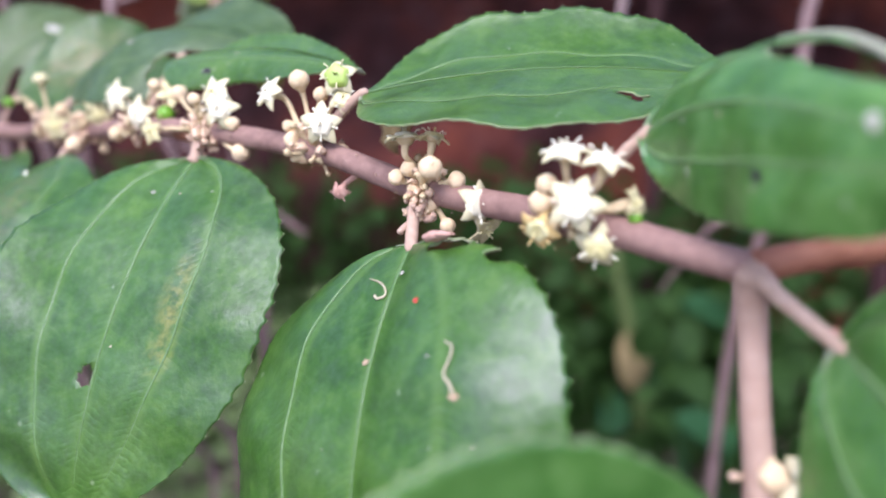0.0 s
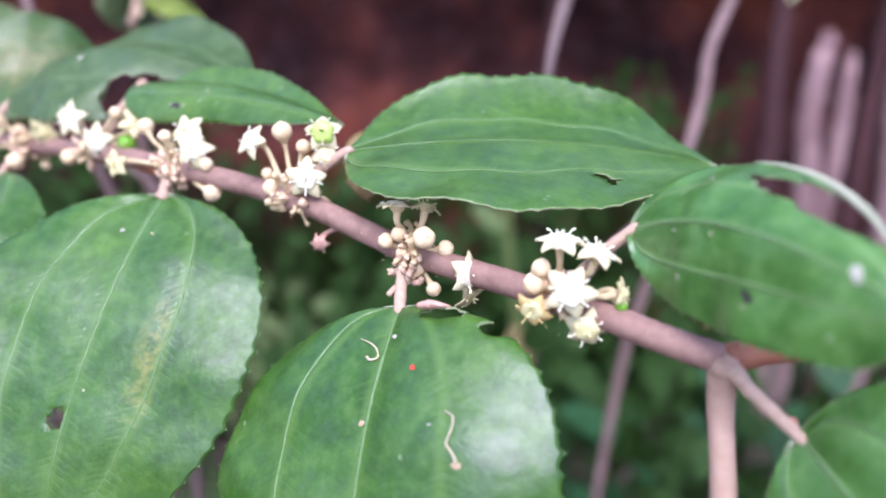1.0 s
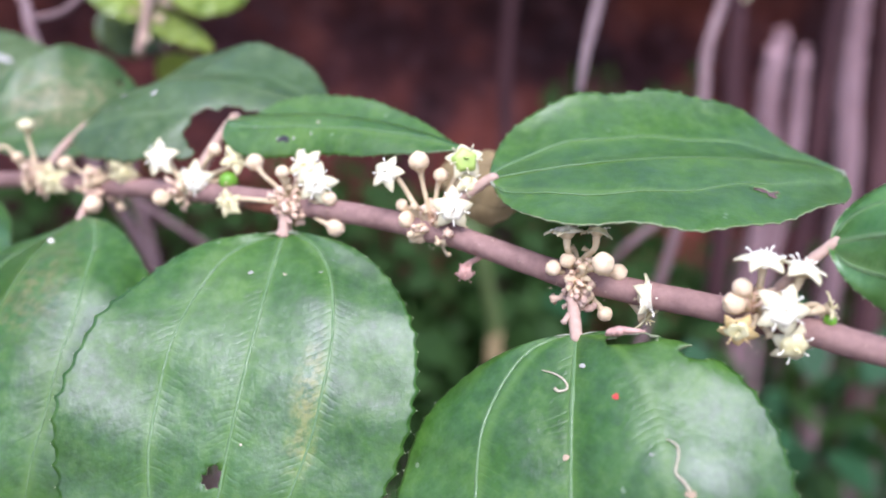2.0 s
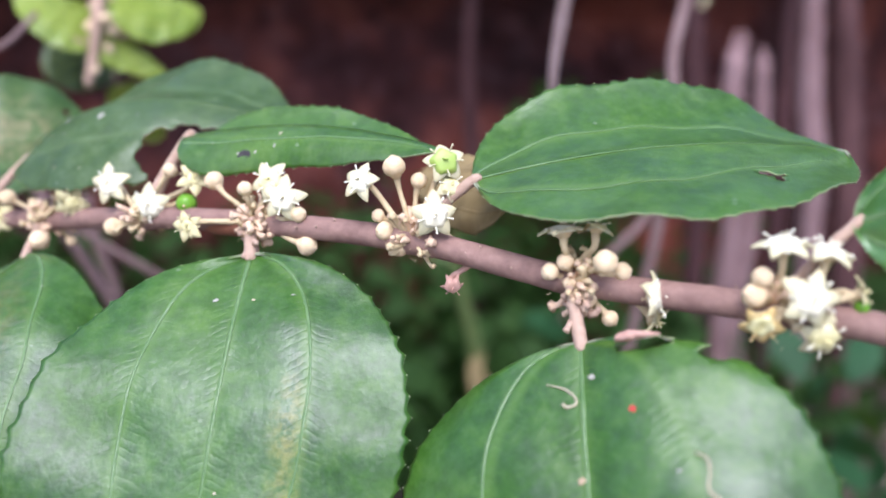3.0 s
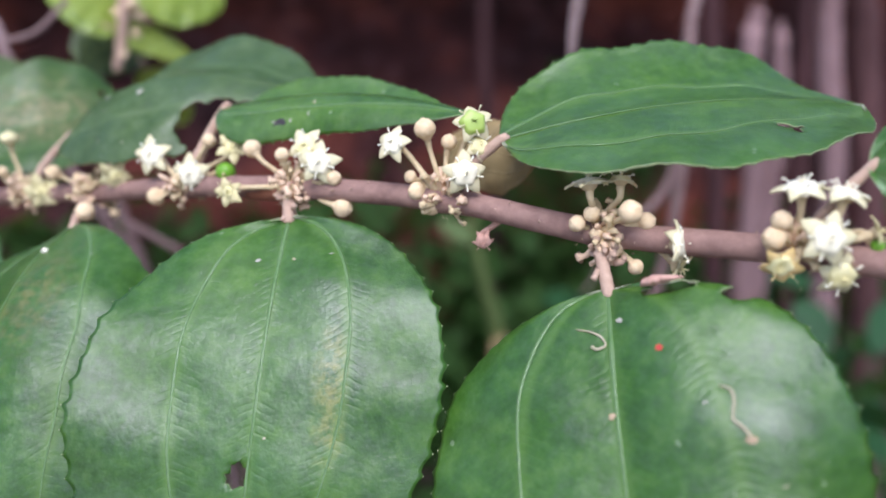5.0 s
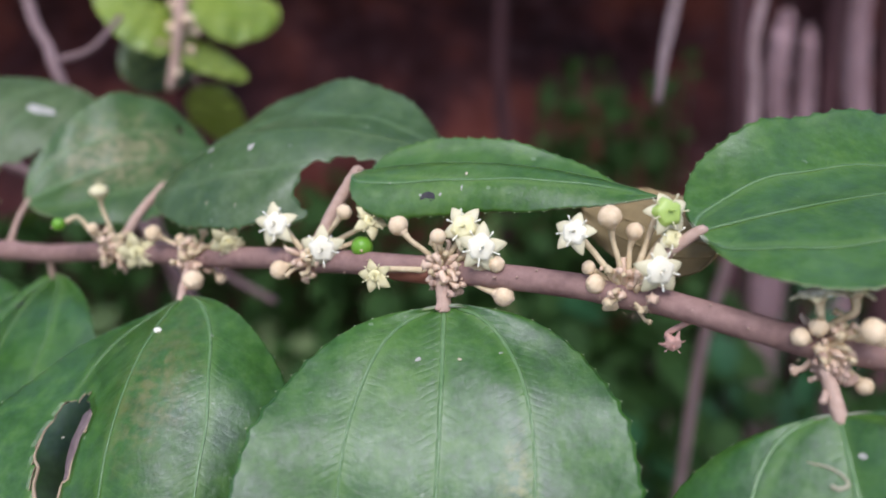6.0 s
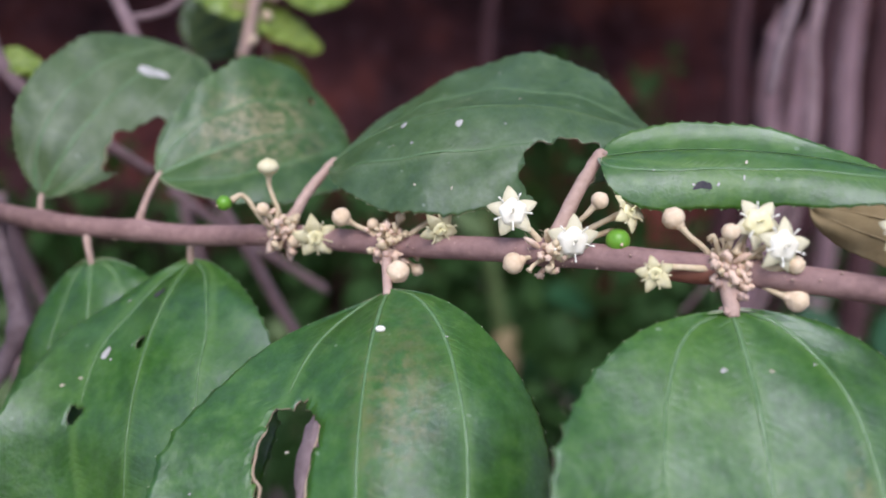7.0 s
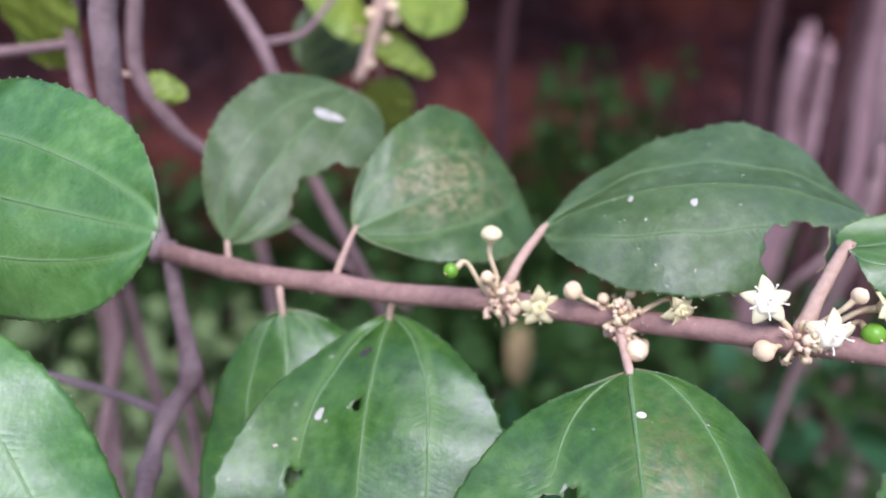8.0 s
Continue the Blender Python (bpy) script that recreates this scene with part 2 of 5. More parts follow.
SPOT_RED = soft_material("spot_red", (0.34, 0.035, 0.025), (0.48, 0.07, 0.045), 2000, 0.4)
SPOT_WHITE = soft_material("spot_whitish", (0.26, 0.26, 0.20), (0.46, 0.43, 0.36), 2000, 0.6)
MINE = soft_material("mine_cream", (0.36, 0.31, 0.19), (0.52, 0.46, 0.32), 2000, 0.7)
SPOT_DARK = soft_material("spot_dark", (0.02, 0.02, 0.02), (0.06, 0.05, 0.05), 2000, 0.7)


# ---------------------------------------------------------------- helpers
def mesh_of(name, verts, faces, mats, index=None, smooth=True, uv=None):
    me = bpy.data.meshes.new(name)
    me.from_pydata([tuple(v) for v in verts], [], faces)
    for m in mats:
        me.materials.append(m)
    if index is not None:
        me.polygons.foreach_set("material_index", index)
    if smooth:
        me.polygons.foreach_set("use_smooth", [True] * len(faces))
    if uv is not None:
        layer = me.uv_layers.new(name="UVMap")
        loops = np.zeros(len(me.loops), dtype=np.int32)
        me.loops.foreach_get("vertex_index", loops)
        layer.data.foreach_set("uv", np.asarray(uv)[loops].ravel())
    me.update()
    return me


def put(name, me, parent=None, label=""):
    ob = new(name, me)
    if parent:
        ob.parent = parent
    return tagged(ob, label)


def thing(name, at, label, category, group="", kind=""):
    ob = new(name)
    ob.empty_display_size = 0.01
    ob.location = at
    bpy.context.view_layer.update()
    return tagged(ob, label, category, group, kind)


def child(name, me, parent, label=""):
    """A part whose mesh is given in world metres."""
    ob = put(name, me, parent, label)
    if parent.parent is None:
        ob.matrix_parent_inverse = Matrix.Translation(-parent.location)
    return ob


def unit(v):
    v = np.array(v, float)
    return v / np.linalg.norm(v)


def frame_of(d, n):
    y = unit(d)
    z = np.array(n, float)
    z = unit(z - y * (z @ y))
    return np.stack([np.cross(y, z), y, z], 1)


def spline(points, steps=10):
    """A smooth curve through points (Catmull-Rom)."""
    p = np.array(points, float)
    q = np.vstack([2 * p[0] - p[1], p, 2 * p[-1] - p[-2]])
    out = []
    for i in range(1, len(q) - 2):
        for s in range(steps):
            t = s / steps
            out.append(0.5 * (2 * q[i] + (q[i + 1] - q[i - 1]) * t + (2 * q[i - 1] - 5 * q[i] + 4 * q[i + 1] - q[i + 2]) * t * t + (3 * q[i] - q[i - 1] - 3 * q[i + 1] + q[i + 2]) * t ** 3))
    out.append(p[-1])
    return np.array(out)


def tube(points, radii, sides=12, rough=0.0, seed=0, flat=1.0, up=(0.12, 0.3, 0.95)):
    """Verts and faces of a round, slightly uneven rod along points."""
    p = np.array(points, float)
    r = np.interp(np.linspace(0, 1, len(p)), np.linspace(0, 1, len(radii)), radii)
    tan = np.gradient(p, axis=0)
    tan /= np.linalg.norm(tan, axis=1)[:, None] + 1e-12
    side = np.cross(tan[0], up)
    if np.linalg.norm(side) < 1e-3:
        side = np.cross(tan[0], (1, 0, 0))
    side = unit(side)
    rng = np.random.RandomState(seed)
    verts, faces = [], []
    for i in range(len(p)):
        side = unit(side - tan[i] * (side @ tan[i]))
        rise = np.cross(side, tan[i])
        for k in range(sides):
            a = 2 * math.pi * k / sides
            rr = r[i] * (1 + rough * rng.uniform(-1, 1))
            verts.append(p[i] + rr * (math.cos(a) * side + flat * math.sin(a) * rise))
    for i in range(len(p) - 1):
        for k in range(sides):
            a, b = i * sides + k, i * sides + (k + 1) % sides
            faces.append((a, b, b + sides, a + sides))
    faces.append(tuple(range(sides))[::-1])
    faces.append(tuple(len(verts) - sides + k for k in range(sides)))
    return verts, faces


def ball(at, axis, r, squash=1.0, rings=8, sides=12, lobes=0, depth=0.0):
    """Verts and faces of a rounded bead, squashed along its axis, with optional lobes."""
    m = frame_of(axis, (0.31, 0.21, 0.93))
    m = np.stack([m[:, 0], m[:, 2], m[:, 1]], 1)
    verts, faces = [], []
    for i in range(rings + 1):
        t = math.pi * i / rings
        for k in range(sides):
            a = 2 * math.pi * k / sides
            q = 1 + depth * math.cos(lobes * a) * math.sin(t)
            verts.append(np.array(at) + m @ (r * q * np.array([math.sin(t) * math.cos(a), math.sin(t) * math.sin(a), -math.cos(t) * squash])))
    for i in range(rings):
        for k in range(sides):
            a, b = i * sides + k, i * sides + (k + 1) % sides
            faces.append((a, b, b + sides, a + sides))
    return verts, faces


def join(*pieces):
    verts, faces = [], []
    for v, f in pieces:
        o = len(verts)
        verts += list(v)
        faces += [tuple(i + o for i in q) for q in f]
    return verts, faces


# ---------------------------------------------------------------- leaves
WAVES = {}


class Blade:
    """The curved surface of one leaf: u runs from base to tip, v from edge to edge."""

    def __init__(self, base, d, n, L, W, k, aL, aR, phi, b, g):
        self.base, self.m = np.array(base), frame_of(d, n)
        self.L, self.W, self.k, self.aL, self.aR, self.phi, self.b, self.g = L, W, k, aL, aR, phi, b if abs(b) > 1e-3 else 1e-3, g

    def half(self, u):
        return np.sqrt(np.clip(1 - (2 * np.clip(u, 0, 1) ** self.k - 1) ** 2, 0, 1))

    def at(self, u, v, lift=0.0, grow=1.0):
        u, v = np.asarray(u, float), np.asarray(v, float)
        t = v * self.W * self.half(u) * grow
        tau, sg = np.abs(t) / self.W, np.sign(t)
        a = np.where(t < 0, self.aL, self.aR)
        a = np.where(np.abs(a) < 1e-3, 1e-3, a)
        x = self.W / a * np.sin(a * tau)
        z = -self.W / a * (1 - np.cos(a * tau))
        c, s = math.cos(self.phi), math.sin(self.phi)
        x, z = (x * c + z * s) * sg, z * c - x * s + lift
        my, mz, an = self.L / self.b * np.sin(self.b * u), -self.L / self.b * (1 - np.cos(self.b * u)), self.b * u
        return self.base + np.stack([x + self.g * self.L * u * u, my + z * np.sin(an), mz + z * np.cos(an)], -1) @ self.m.T


def leaf(parent, top, under, blade, seed, holes=(), teeth=31, label="", petiole_from=None, vein=None, ripple=0.00028, dents=(), petiole_r=0.0008, rim=None, dry_rim=(), lumps=0):
    """One leaf with toothed margin, eaten holes (u, v, radius_along, radius_across in metres), nerves and stalk."""
    rng = np.random.RandomState(seed)
    rows, cols = teeth * 4, 76 if holes else 44
    th = np.linspace(0.02, math.pi - 0.004, rows + 1)
    U, V = np.meshgrid((1 - np.cos(th)) / 2, np.linspace(-1, 1, cols + 1), indexing="ij")
    saw = np.array([0.05, 1.0, 0.35, 0.1])[np.arange(rows + 1) % 4] * rng.uniform(0.6, 1.25, rows // 4 + 1)[np.arange(rows + 1) // 4]
    grow = 1 + (0.024 * (saw - 0.35)[:, None] + 0.006 * rng.uniform(-1, 1, (rows + 1, 1))) * np.abs(V) ** 14
    ph = rng.uniform(0, 6.28, 4)

    def wave(u, v):
        return ripple * (np.sin(26 * u + ph[0] + 3 * v) + 0.7 * np.sin(8 * v + 12 * u + ph[1])) * np.abs(v) ** 0.5 + ripple * 1.6 * np.abs(v) ** 3 * np.sin(11 * u + ph[2])

    wavy = wave(U, V)
    groove = -0.00002 * (np.exp(-(V / 0.05) ** 2) + np.exp(-((np.abs(V) - 0.5) / 0.05) ** 2)) + 0.00007 * np.sin(math.pi * np.clip(np.abs(V) * 2 % 1, 0, 1)) ** 2
    X, Y = V * blade.W * blade.half(U), U * blade.L
    keep = np.ones(U.shape, bool)
    for hu, hv, ra, rb in holes:
        cx, cy = hv * blade.W * float(blade.half(hu)), hu * blade.L
        dx, dy = (X - cx) / rb, (Y - cy) / ra
        ang = np.arctan2(dy, dx)
        edge = 1 + 0.10 * np.sin(3 * ang + hu * 9) + 0.07 * np.sin(7 * ang + hv * 5) + 0.05 * np.sin(13 * ang)
        rad = np.sqrt(dx * dx + dy * dy) / edge
        keep &= rad > 0.97
        ring = max(0.22, 0.0007 / min(ra, rb))
        near = (rad > 0.8) & (rad < 1 + ring)
        pull = np.where(near & (rad >= 0.97), 1.0 / np.maximum(rad, 0.3), 1.0)
        pull = np.where(rad > 1.0, 1 + (pull - 1) * np.clip((1 + ring - rad) / (ring * 0.6), 0, 1), pull)
        X, Y = cx + (X - cx) * pull, cy + (Y - cy) * pull
    U2 = np.clip(Y / blade.L, 1e-4, 1)
    V2 = np.clip(X / (blade.W * np.maximum(blade.half(U2), 1e-3)), -1.05, 1.05)
    topv = blade.at(U2, V2, wavy + groove, grow)
    du, dv = np.gradient(topv, axis=0), np.gradient(topv, axis=1)
    nor = np.cross(dv, du)
    nor /= np.linalg.norm(nor, axis=2)[..., None] + 1e-15
    if (nor * blade.m[:, 2]).sum(2).mean() < 0:
        nor = -nor
    low = topv - nor * 0.00023
    count = (rows + 1) * (cols + 1)
    idx = np.arange(count).reshape(rows + 1, cols + 1)
    good = keep[:-1, :-1] & keep[1:, :-1] & keep[:-1, 1:] & keep[1:, 1:]
    faces, mat, edges = [], [], {}
    for i, j in zip(*np.nonzero(good)):
        q = (int(idx[i, j]), int(idx[i, j + 1]), int(idx[i + 1, j + 1]), int(idx[i + 1, j]))
        faces.append(q)
        mat.append(0)
        faces.append(tuple(c + count for c in q[::-1]))
        mat.append(1)
        for a, b in zip(q, q[1:] + q[:1]):
            if (b, a) in edges:
                del edges[(b, a)]
            else:
                edges[(a, b)] = 1
    for a, b in edges:
        faces.append((b, a, a + count, b + count))
        mat.append(2)
    verts = np.vstack([topv.reshape(-1, 3), low.reshape(-1, 3)])
    uv = np.stack([V2 * blade.half(U2), U2], -1).reshape(-1, 2)
    me = mesh_of("leaf", verts, faces, [top, under, rim or vein or MARGIN], mat, True, np.vstack([uv, uv]))
    ob = child("leaf", me, parent, label)
    if teeth == 31:
        tips = []
        for i in range(1, rows, 4):
            for j in (0, cols):
                if keep[i, j]:
                    tips.append(ball(topv[i, j] * 0.93 + topv[i, 1 if j == 0 else cols - 1] * 0.07, topv[i, j] - topv[i, 1 if j == 0 else cols - 1], rng.uniform(0.00006, 0.00009), 1.5, 4, 6))
        tagged(child("tooth_tip", mesh_of("tooth_tip", *join(*tips), [TOOTH]), ob, "pale gland tips of the teeth"), kind="stuff")
    WAVES[ob.name] = wave
    # the three nerves, a little proud of the blade
    us = np.linspace(0.004, 0.93, 46)
    for side in (0, -1, 1):
        vs = side * 0.5 * (1 - 0.25 * us ** 2)
        ok = np.ones(len(us), bool)
        for hu, hv, ra, rb in holes:
            cx, cy = hv * blade.W * float(blade.half(hu)), hu * blade.L
            ok &= ((vs * blade.W * blade.half(us) - cx) / rb) ** 2 + ((us * blade.L - cy) / ra) ** 2 > 1.25
        end = len(us) if ok.all() else int(np.argmin(ok))
        if end < 6:
            continue
        pts = blade.at(us[:end], vs[:end], wave(us[:end], vs[:end]) + 0.00002)
        child("midrib" if side == 0 else "side_vein", mesh_of("vein", *tube(pts, [0.00032 if side == 0 else 0.00022, 0.00022 if side == 0 else 0.00017, 0.00016, 0.00006], 8, 0.24, seed, 0.30, unit(np.cross(blade.at(0.3, vs[14] + 0.05) - blade.at(0.3, vs[14] - 0.05), blade.at(0.34, vs[14]) - blade.at(0.26, vs[14])))), [vein or VEIN]), ob)
    for k in dry_rim:
        hu, hv, ra, rb = holes[k]
        cx, cy = hv * blade.W * float(blade.half(hu)), hu * blade.L
        ang = np.linspace(-0.6, 3.6, 44)
        edge = 1 + 0.10 * np.sin(3 * ang + hu * 9) + 0.07 * np.sin(7 * ang + hv * 5) + 0.05 * np.sin(13 * ang)
        uu = np.clip((cy + ra * edge * np.sin(ang)) / blade.L, 0.01, 0.99)
        vv = np.clip((cx + rb * edge * np.cos(ang)) / (blade.W * np.maximum(blade.half(uu), 1e-3)), -1, 1)
        child("dry_rim", mesh_of("dry_rim", *tube(blade.at(uu, vv, wave(uu, vv) - 0.0001), [0.00008, 0.00022, 0.00028, 0.0002, 0.00008], 8, 0.2, seed), [DRY_EDGE]), ob, "dry brown rim of the hole")
    if petiole_from is not None:
        a, b_ = np.array(petiole_from), blade.at(0.0, 0.0)
        b2 = blade.at(0.012, 0.0, -0.0004)
        midp = (a + b_) / 2 + blade.m[:, 2] * 0.0006
        child("petiole", mesh_of("petiole", *tube(spline([a, midp, b_, b2], 7), [petiole_r * 1.3, petiole_r * 0.9, petiole_r * 0.78, petiole_r * 0.75, petiole_r * 0.65, 0.00025], 10, 0.09, seed), [PETIOLE]), ob)
        for i in range(lumps):
            f = rng.uniform(0.0, 0.75)
            side = unit(rng.normal(size=3) + (0, -0.5, 0))
            p = a + (b_ - a) * f + side * petiole_r * 1.1
            w = rng.uniform(0.00030, 0.00055)
            e = p + unit(side + (b_ - a) / np.linalg.norm(b_ - a) * rng.uniform(-0.4, 0.9)) * rng.uniform(0.0004, 0.0013)
            child("stipule", mesh_of("stipule", *join(tube([p, (p + e) / 2 + rng.normal(size=3) * 0.0001, e], [w * 1.1, w, w * 0.9], 7, 0.12, i), ball(e, e - p, w * 1.15, 0.8, 5, 8, 5, 0.15)), [PETIOLE if i % 3 else SCALE]), ob)
    return ob


# ---------------------------------------------------------------- the flowering branch
branch = thing("flowering_branch", (0.0023, 0.1644, 0.8072), "mauve-brown jujube branch with toothed green leaves and cream flowers", "branch")
NODE = {
    "a": (-0.0874, 0.2172, 0.8007), "b": (-0.0798, 0.2136, 0.8008), "c": (-0.0721, 0.2099, 0.8014), "d": (-0.0630, 0.2048, 0.8022), "e": (-0.0500, 0.1965, 0.8050),
    "f": (-0.0361, 0.1878, 0.8067), "g": (-0.0184, 0.1746, 0.8102), "h": (-0.0016, 0.1640, 0.8119), "i": (0.0185, 0.1538, 0.8118), "j": (0.0356, 0.1414, 0.8103),
    "k": (0.0528, 0.1290, 0.8111), "l": (0.0622, 0.1214, 0.8111), "m": (0.0681, 0.1185, 0.8106),
}
CROTCH = (-0.0979, 0.2265, 0.7995)


def swell(points, radius, at, extra):
    """Radii along a rod that thicken at its nodes."""
    p = np.array(points)
    r = np.full(len(p), radius)
    for q in at:
        d = np.linalg.norm(p - np.array(q), axis=1)
        r = r + extra * np.exp(-(d / 0.0022) ** 2)
    return r


stem_line = spline([CROTCH] + [NODE[q] for q in "abcdefghijklm"], 12)
child("stem", mesh_of("stem", *tube(stem_line, swell(stem_line, 0.00156, [NODE[q] for q in "acefghijk"], 0.00028), 18, 0.025, 3), [BARK]), branch, "mauve-brown downy stem with swollen nodes")
flush = spline([np.array(NODE["g"]) * 0.5 + np.array(NODE["h"]) * 0.5 + (0, -0.0002, -0.0002), np.array(NODE["g"]) * 0.2 + np.array(NODE["h"]) * 0.8 + (0, -0.0003, -0.0003), np.array(NODE["h"]) + (-0.0006, -0.0002, -0.0002)], 8)
child("bark_flush", mesh_of("bark_flush", *tube(flush, [0.0009, 0.00148, 0.00154, 0.00157, 0.0014], 16), [BARK_RED]), branch, "red-brown flush on the bark")
# the fork at the near end
down_line = spline([NODE["m"], (0.0686, 0.1174, 0.8053), (0.0685, 0.1128, 0.8001), (0.0685, 0.1078, 0.7924), (0.0656, 0.0997, 0.7821)], 10)
child("side_stem", mesh_of("side_stem", *tube(down_line, [0.0016, 0.0013, 0.00125, 0.00125], 16, 0.02, 5), [BARK_PINK]), branch, "pinkish downy side stem")
right_line = spline([NODE["m"], (0.0732, 0.1195, 0.8116), (0.0810, 0.1177, 0.8137), (0.1101, 0.1128, 0.8190)], 8)
child("side_stem", mesh_of("side_stem", *tube(right_line, [0.0016, 0.0014, 0.0014, 0.0013], 14, 0.02, 6), [BARK_RED]), branch, "red-brown side stem")
knot = join(ball(np.array(NODE["m"]) + (0.0001, -0.0003, -0.0004), (0.3, -0.5, -0.6), 0.00172, 1.0, 10, 16), ball(np.array(NODE["m"]) + (0.0022, -0.0012, -0.0018), (0.5, -0.8, 0.1), 0.0007, 0.7, 6, 10))
child("fork_knot", mesh_of("fork_knot", *knot, [BARK_PINK]), branch, "pinkish swollen fork")
flush_at = np.array((0.0741, 0.1143, 0.8067))
child("red_flush", mesh_of("red_flush", *ball(flush_at + (-0.0001, -0.0005, 0.0002), (0.1, -0.9, 0.35), 0.00062, 0.55, 8, 12), [SPOT_FLUSH]), branch, "coral red flush on the leaf stalk")
# lenticels, pale corky dots
rng = np.random.RandomState(11)
dots = []
for q in stem_line[::1]:
    for _ in range(2):
        a = unit(rng.normal(size=3) + (0, -0.7, 0.3))
        dots.append(ball(q + rng.normal(size=3) * 0.0003 + a * 0.00154, a, rng.uniform(0.00010, 0.00022), 0.6, 4, 6))
tagged(child("lenticel", mesh_of("lenticel", *join(*dots), [BARK_PINK]), branch, "pale corky dots on the bark"), kind="stuff")

# leaves above the stem
u1 = leaf(branch, GREY_GREEN, UNDER, Blade((-0.08789, 0.22036, 0.80383), (0.439, 0.256, 0.861), (-0.034, -0.953, 0.301), 0.0376, 0.0122, 1.26, 0.15, 0.14, -0.08, 0.94, 0.20), 1, [(0.36, 1.02, 0.0068, 0.0062)], label="dull grey-green leaf with a bitten edge", petiole_from=NODE["a"], petiole_r=0.0006, rim=DRY_EDGE)
u2 = leaf(branch, GREEN_PATCH, UNDER, Blade((-0.06867, 0.21341, 0.80909), (0.887, 0.096, 0.451), (-0.276, -0.673, 0.686), 0.0348, 0.0145, 1.28, -0.32, -0.06, -0.06, 1.01, -0.05), 2, [(0.858, -0.57, 0.0006, 0.0009)], label="green leaf with a straw-brown blotch", petiole_from=NODE["c"], petiole_r=0.0006)
u3 = leaf(branch, DUSTY, UNDER, Blade((-0.04283, 0.20173, 0.81396), (0.582, -0.436, 0.687), (-0.687, 0.188, 0.702), 0.0484, 0.0175, 1.11, -0.54, 0.65, 0.21, 1.35, -0.22), 3, [(0.77, 0.72, 0.0052, 0.0058)], label="dark green leaf with a large bitten hole", petiole_from=NODE["e"], petiole_r=0.0009, rim=DRY_EDGE)
u4 = leaf(branch, GREEN_LIT, UNDER, Blade((-0.01167, 0.17873, 0.82107), (0.922, -0.312, 0.229), (-0.051, 0.490, 0.870), 0.0413, 0.0097, 0.52, -1.98, 1.60, 0.33, 0.54, 0.07), 4, ripple=0.0001, label="narrow dark green leaf seen along its edge", petiole_from=NODE["g"], petiole_r=0.0011)
u5 = leaf(branch, GREEN_LIT, UNDER, Blade((0.02586, 0.15192, 0.81976), (0.968, -0.041, 0.246), (-0.248, -0.033, 0.968), 0.0506, 0.0187, 0.84, -0.99, -0.09, 0.17, 0.46, -0.11), 5, [(0.66, 0.55, 0.0011, 0.0006), (0.685, 0.62, 0.0006, 0.0009)], label="broad glossy green leaf with a small hole", petiole_from=NODE["i"], petiole_r=0.0009)
u6 = leaf(branch, FRESH_SHEEN, UNDER, Blade((0.05938, 0.12791, 0.82022), (0.319, -0.774, 0.547), (-0.945, -0.217, 0.243), 0.0290, 0.0104, 0.90, 1.00, 0.21, 0.15, 0.42, 0.39), 6, [(0.78, -0.70, 0.0082, 0.0021)], label="fresh green leaf with a bitten upper edge", petiole_from=NODE["k"], petiole_r=0.0008)
# leaves below the stem
l1 = leaf(branch, GREEN, UNDER, Blade((-0.07947, 0.21122, 0.79585), (0.049, -0.842, -0.537), (-0.371, -0.514, 0.773), 0.0443, 0.0146, 0.97, 0.43, 0.16, 0.09, 0.39, 0.12), 7, label="small shiny dark green leaf", petiole_from=NODE["b"], petiole_r=0.0007)
l2 = leaf(branch, GREEN, UNDER, Blade((-0.06389, 0.20520, 0.79782), (-0.381, -0.903, -0.198), (-0.426, -0.019, 0.905), 0.0496, 0.0204, 1.22, 0.34, -0.68, 0.13, 1.27, 0.09), 8, [(0.497, 0.5, 0.0010, 0.0010), (0.31, 0.1, 0.0009, 0.0006)], label="dark glossy green leaf with pinholes", petiole_from=NODE["d"], petiole_r=0.0007)
l3 = leaf(branch, GREEN_BLOTCH, UNDER, Blade((-0.03739, 0.17961, 0.80360), (-0.338, -0.937, -0.091), (-0.386, 0.050, 0.921), 0.0624, 0.0248, 1.02, 1.19, -0.62, 0.16, 1.49, 0.08), 9, [(0.375, 0.38, 0.0078, 0.0034)], label="dark green leaf with a large brown-edged hole", petiole_from=NODE["f"], lumps=12, petiole_r=0.0008, rim=DRY_EDGE, dry_rim=(0,))
l4 = leaf(branch, GREEN_STREAK, UNDER, Blade((-0.00206, 0.15992, 0.80855), (-0.139, -0.917, -0.374), (-0.151, -0.354, 0.923), 0.0530, 0.0222, 0.93, 0.21, -0.23, -0.01, 1.02, 0.11), 10, [(0.66, 0.06, 0.0015, 0.0009)], label="large glossy green leaf with a yellow streak", petiole_from=NODE["h"], lumps=20, petiole_r=0.0012)
l5 = leaf(branch, GREEN, UNDER, Blade((0.03499, 0.13556, 0.80519), (-0.225, -0.847, -0.482), (-0.543, -0.301, 0.783), 0.0499, 0.0236, 0.83, 0.95, 0.55, -0.22, 0.96, 0.07), 11, [(0.035, -0.62, 0.0009, 0.0030), (0.075, -0.93, 0.0012, 0.0016)], label="large glossy green leaf with insect trails", petiole_from=NODE["j"], lumps=20, petiole_r=0.0010)
l6 = leaf(branch, FRESH_SHEEN, UNDER, Blade((0.07364, 0.11093, 0.80725), (0.200, -0.971, -0.129), (-0.916, -0.232, 0.326), 0.0373, 0.0144, 0.86, 0.39, 0.19, -0.10, 0.36, 0.06), 12, label="bluish green leaf on a pink stalk", petiole_from=NODE["m"], petiole_r=0.0009)
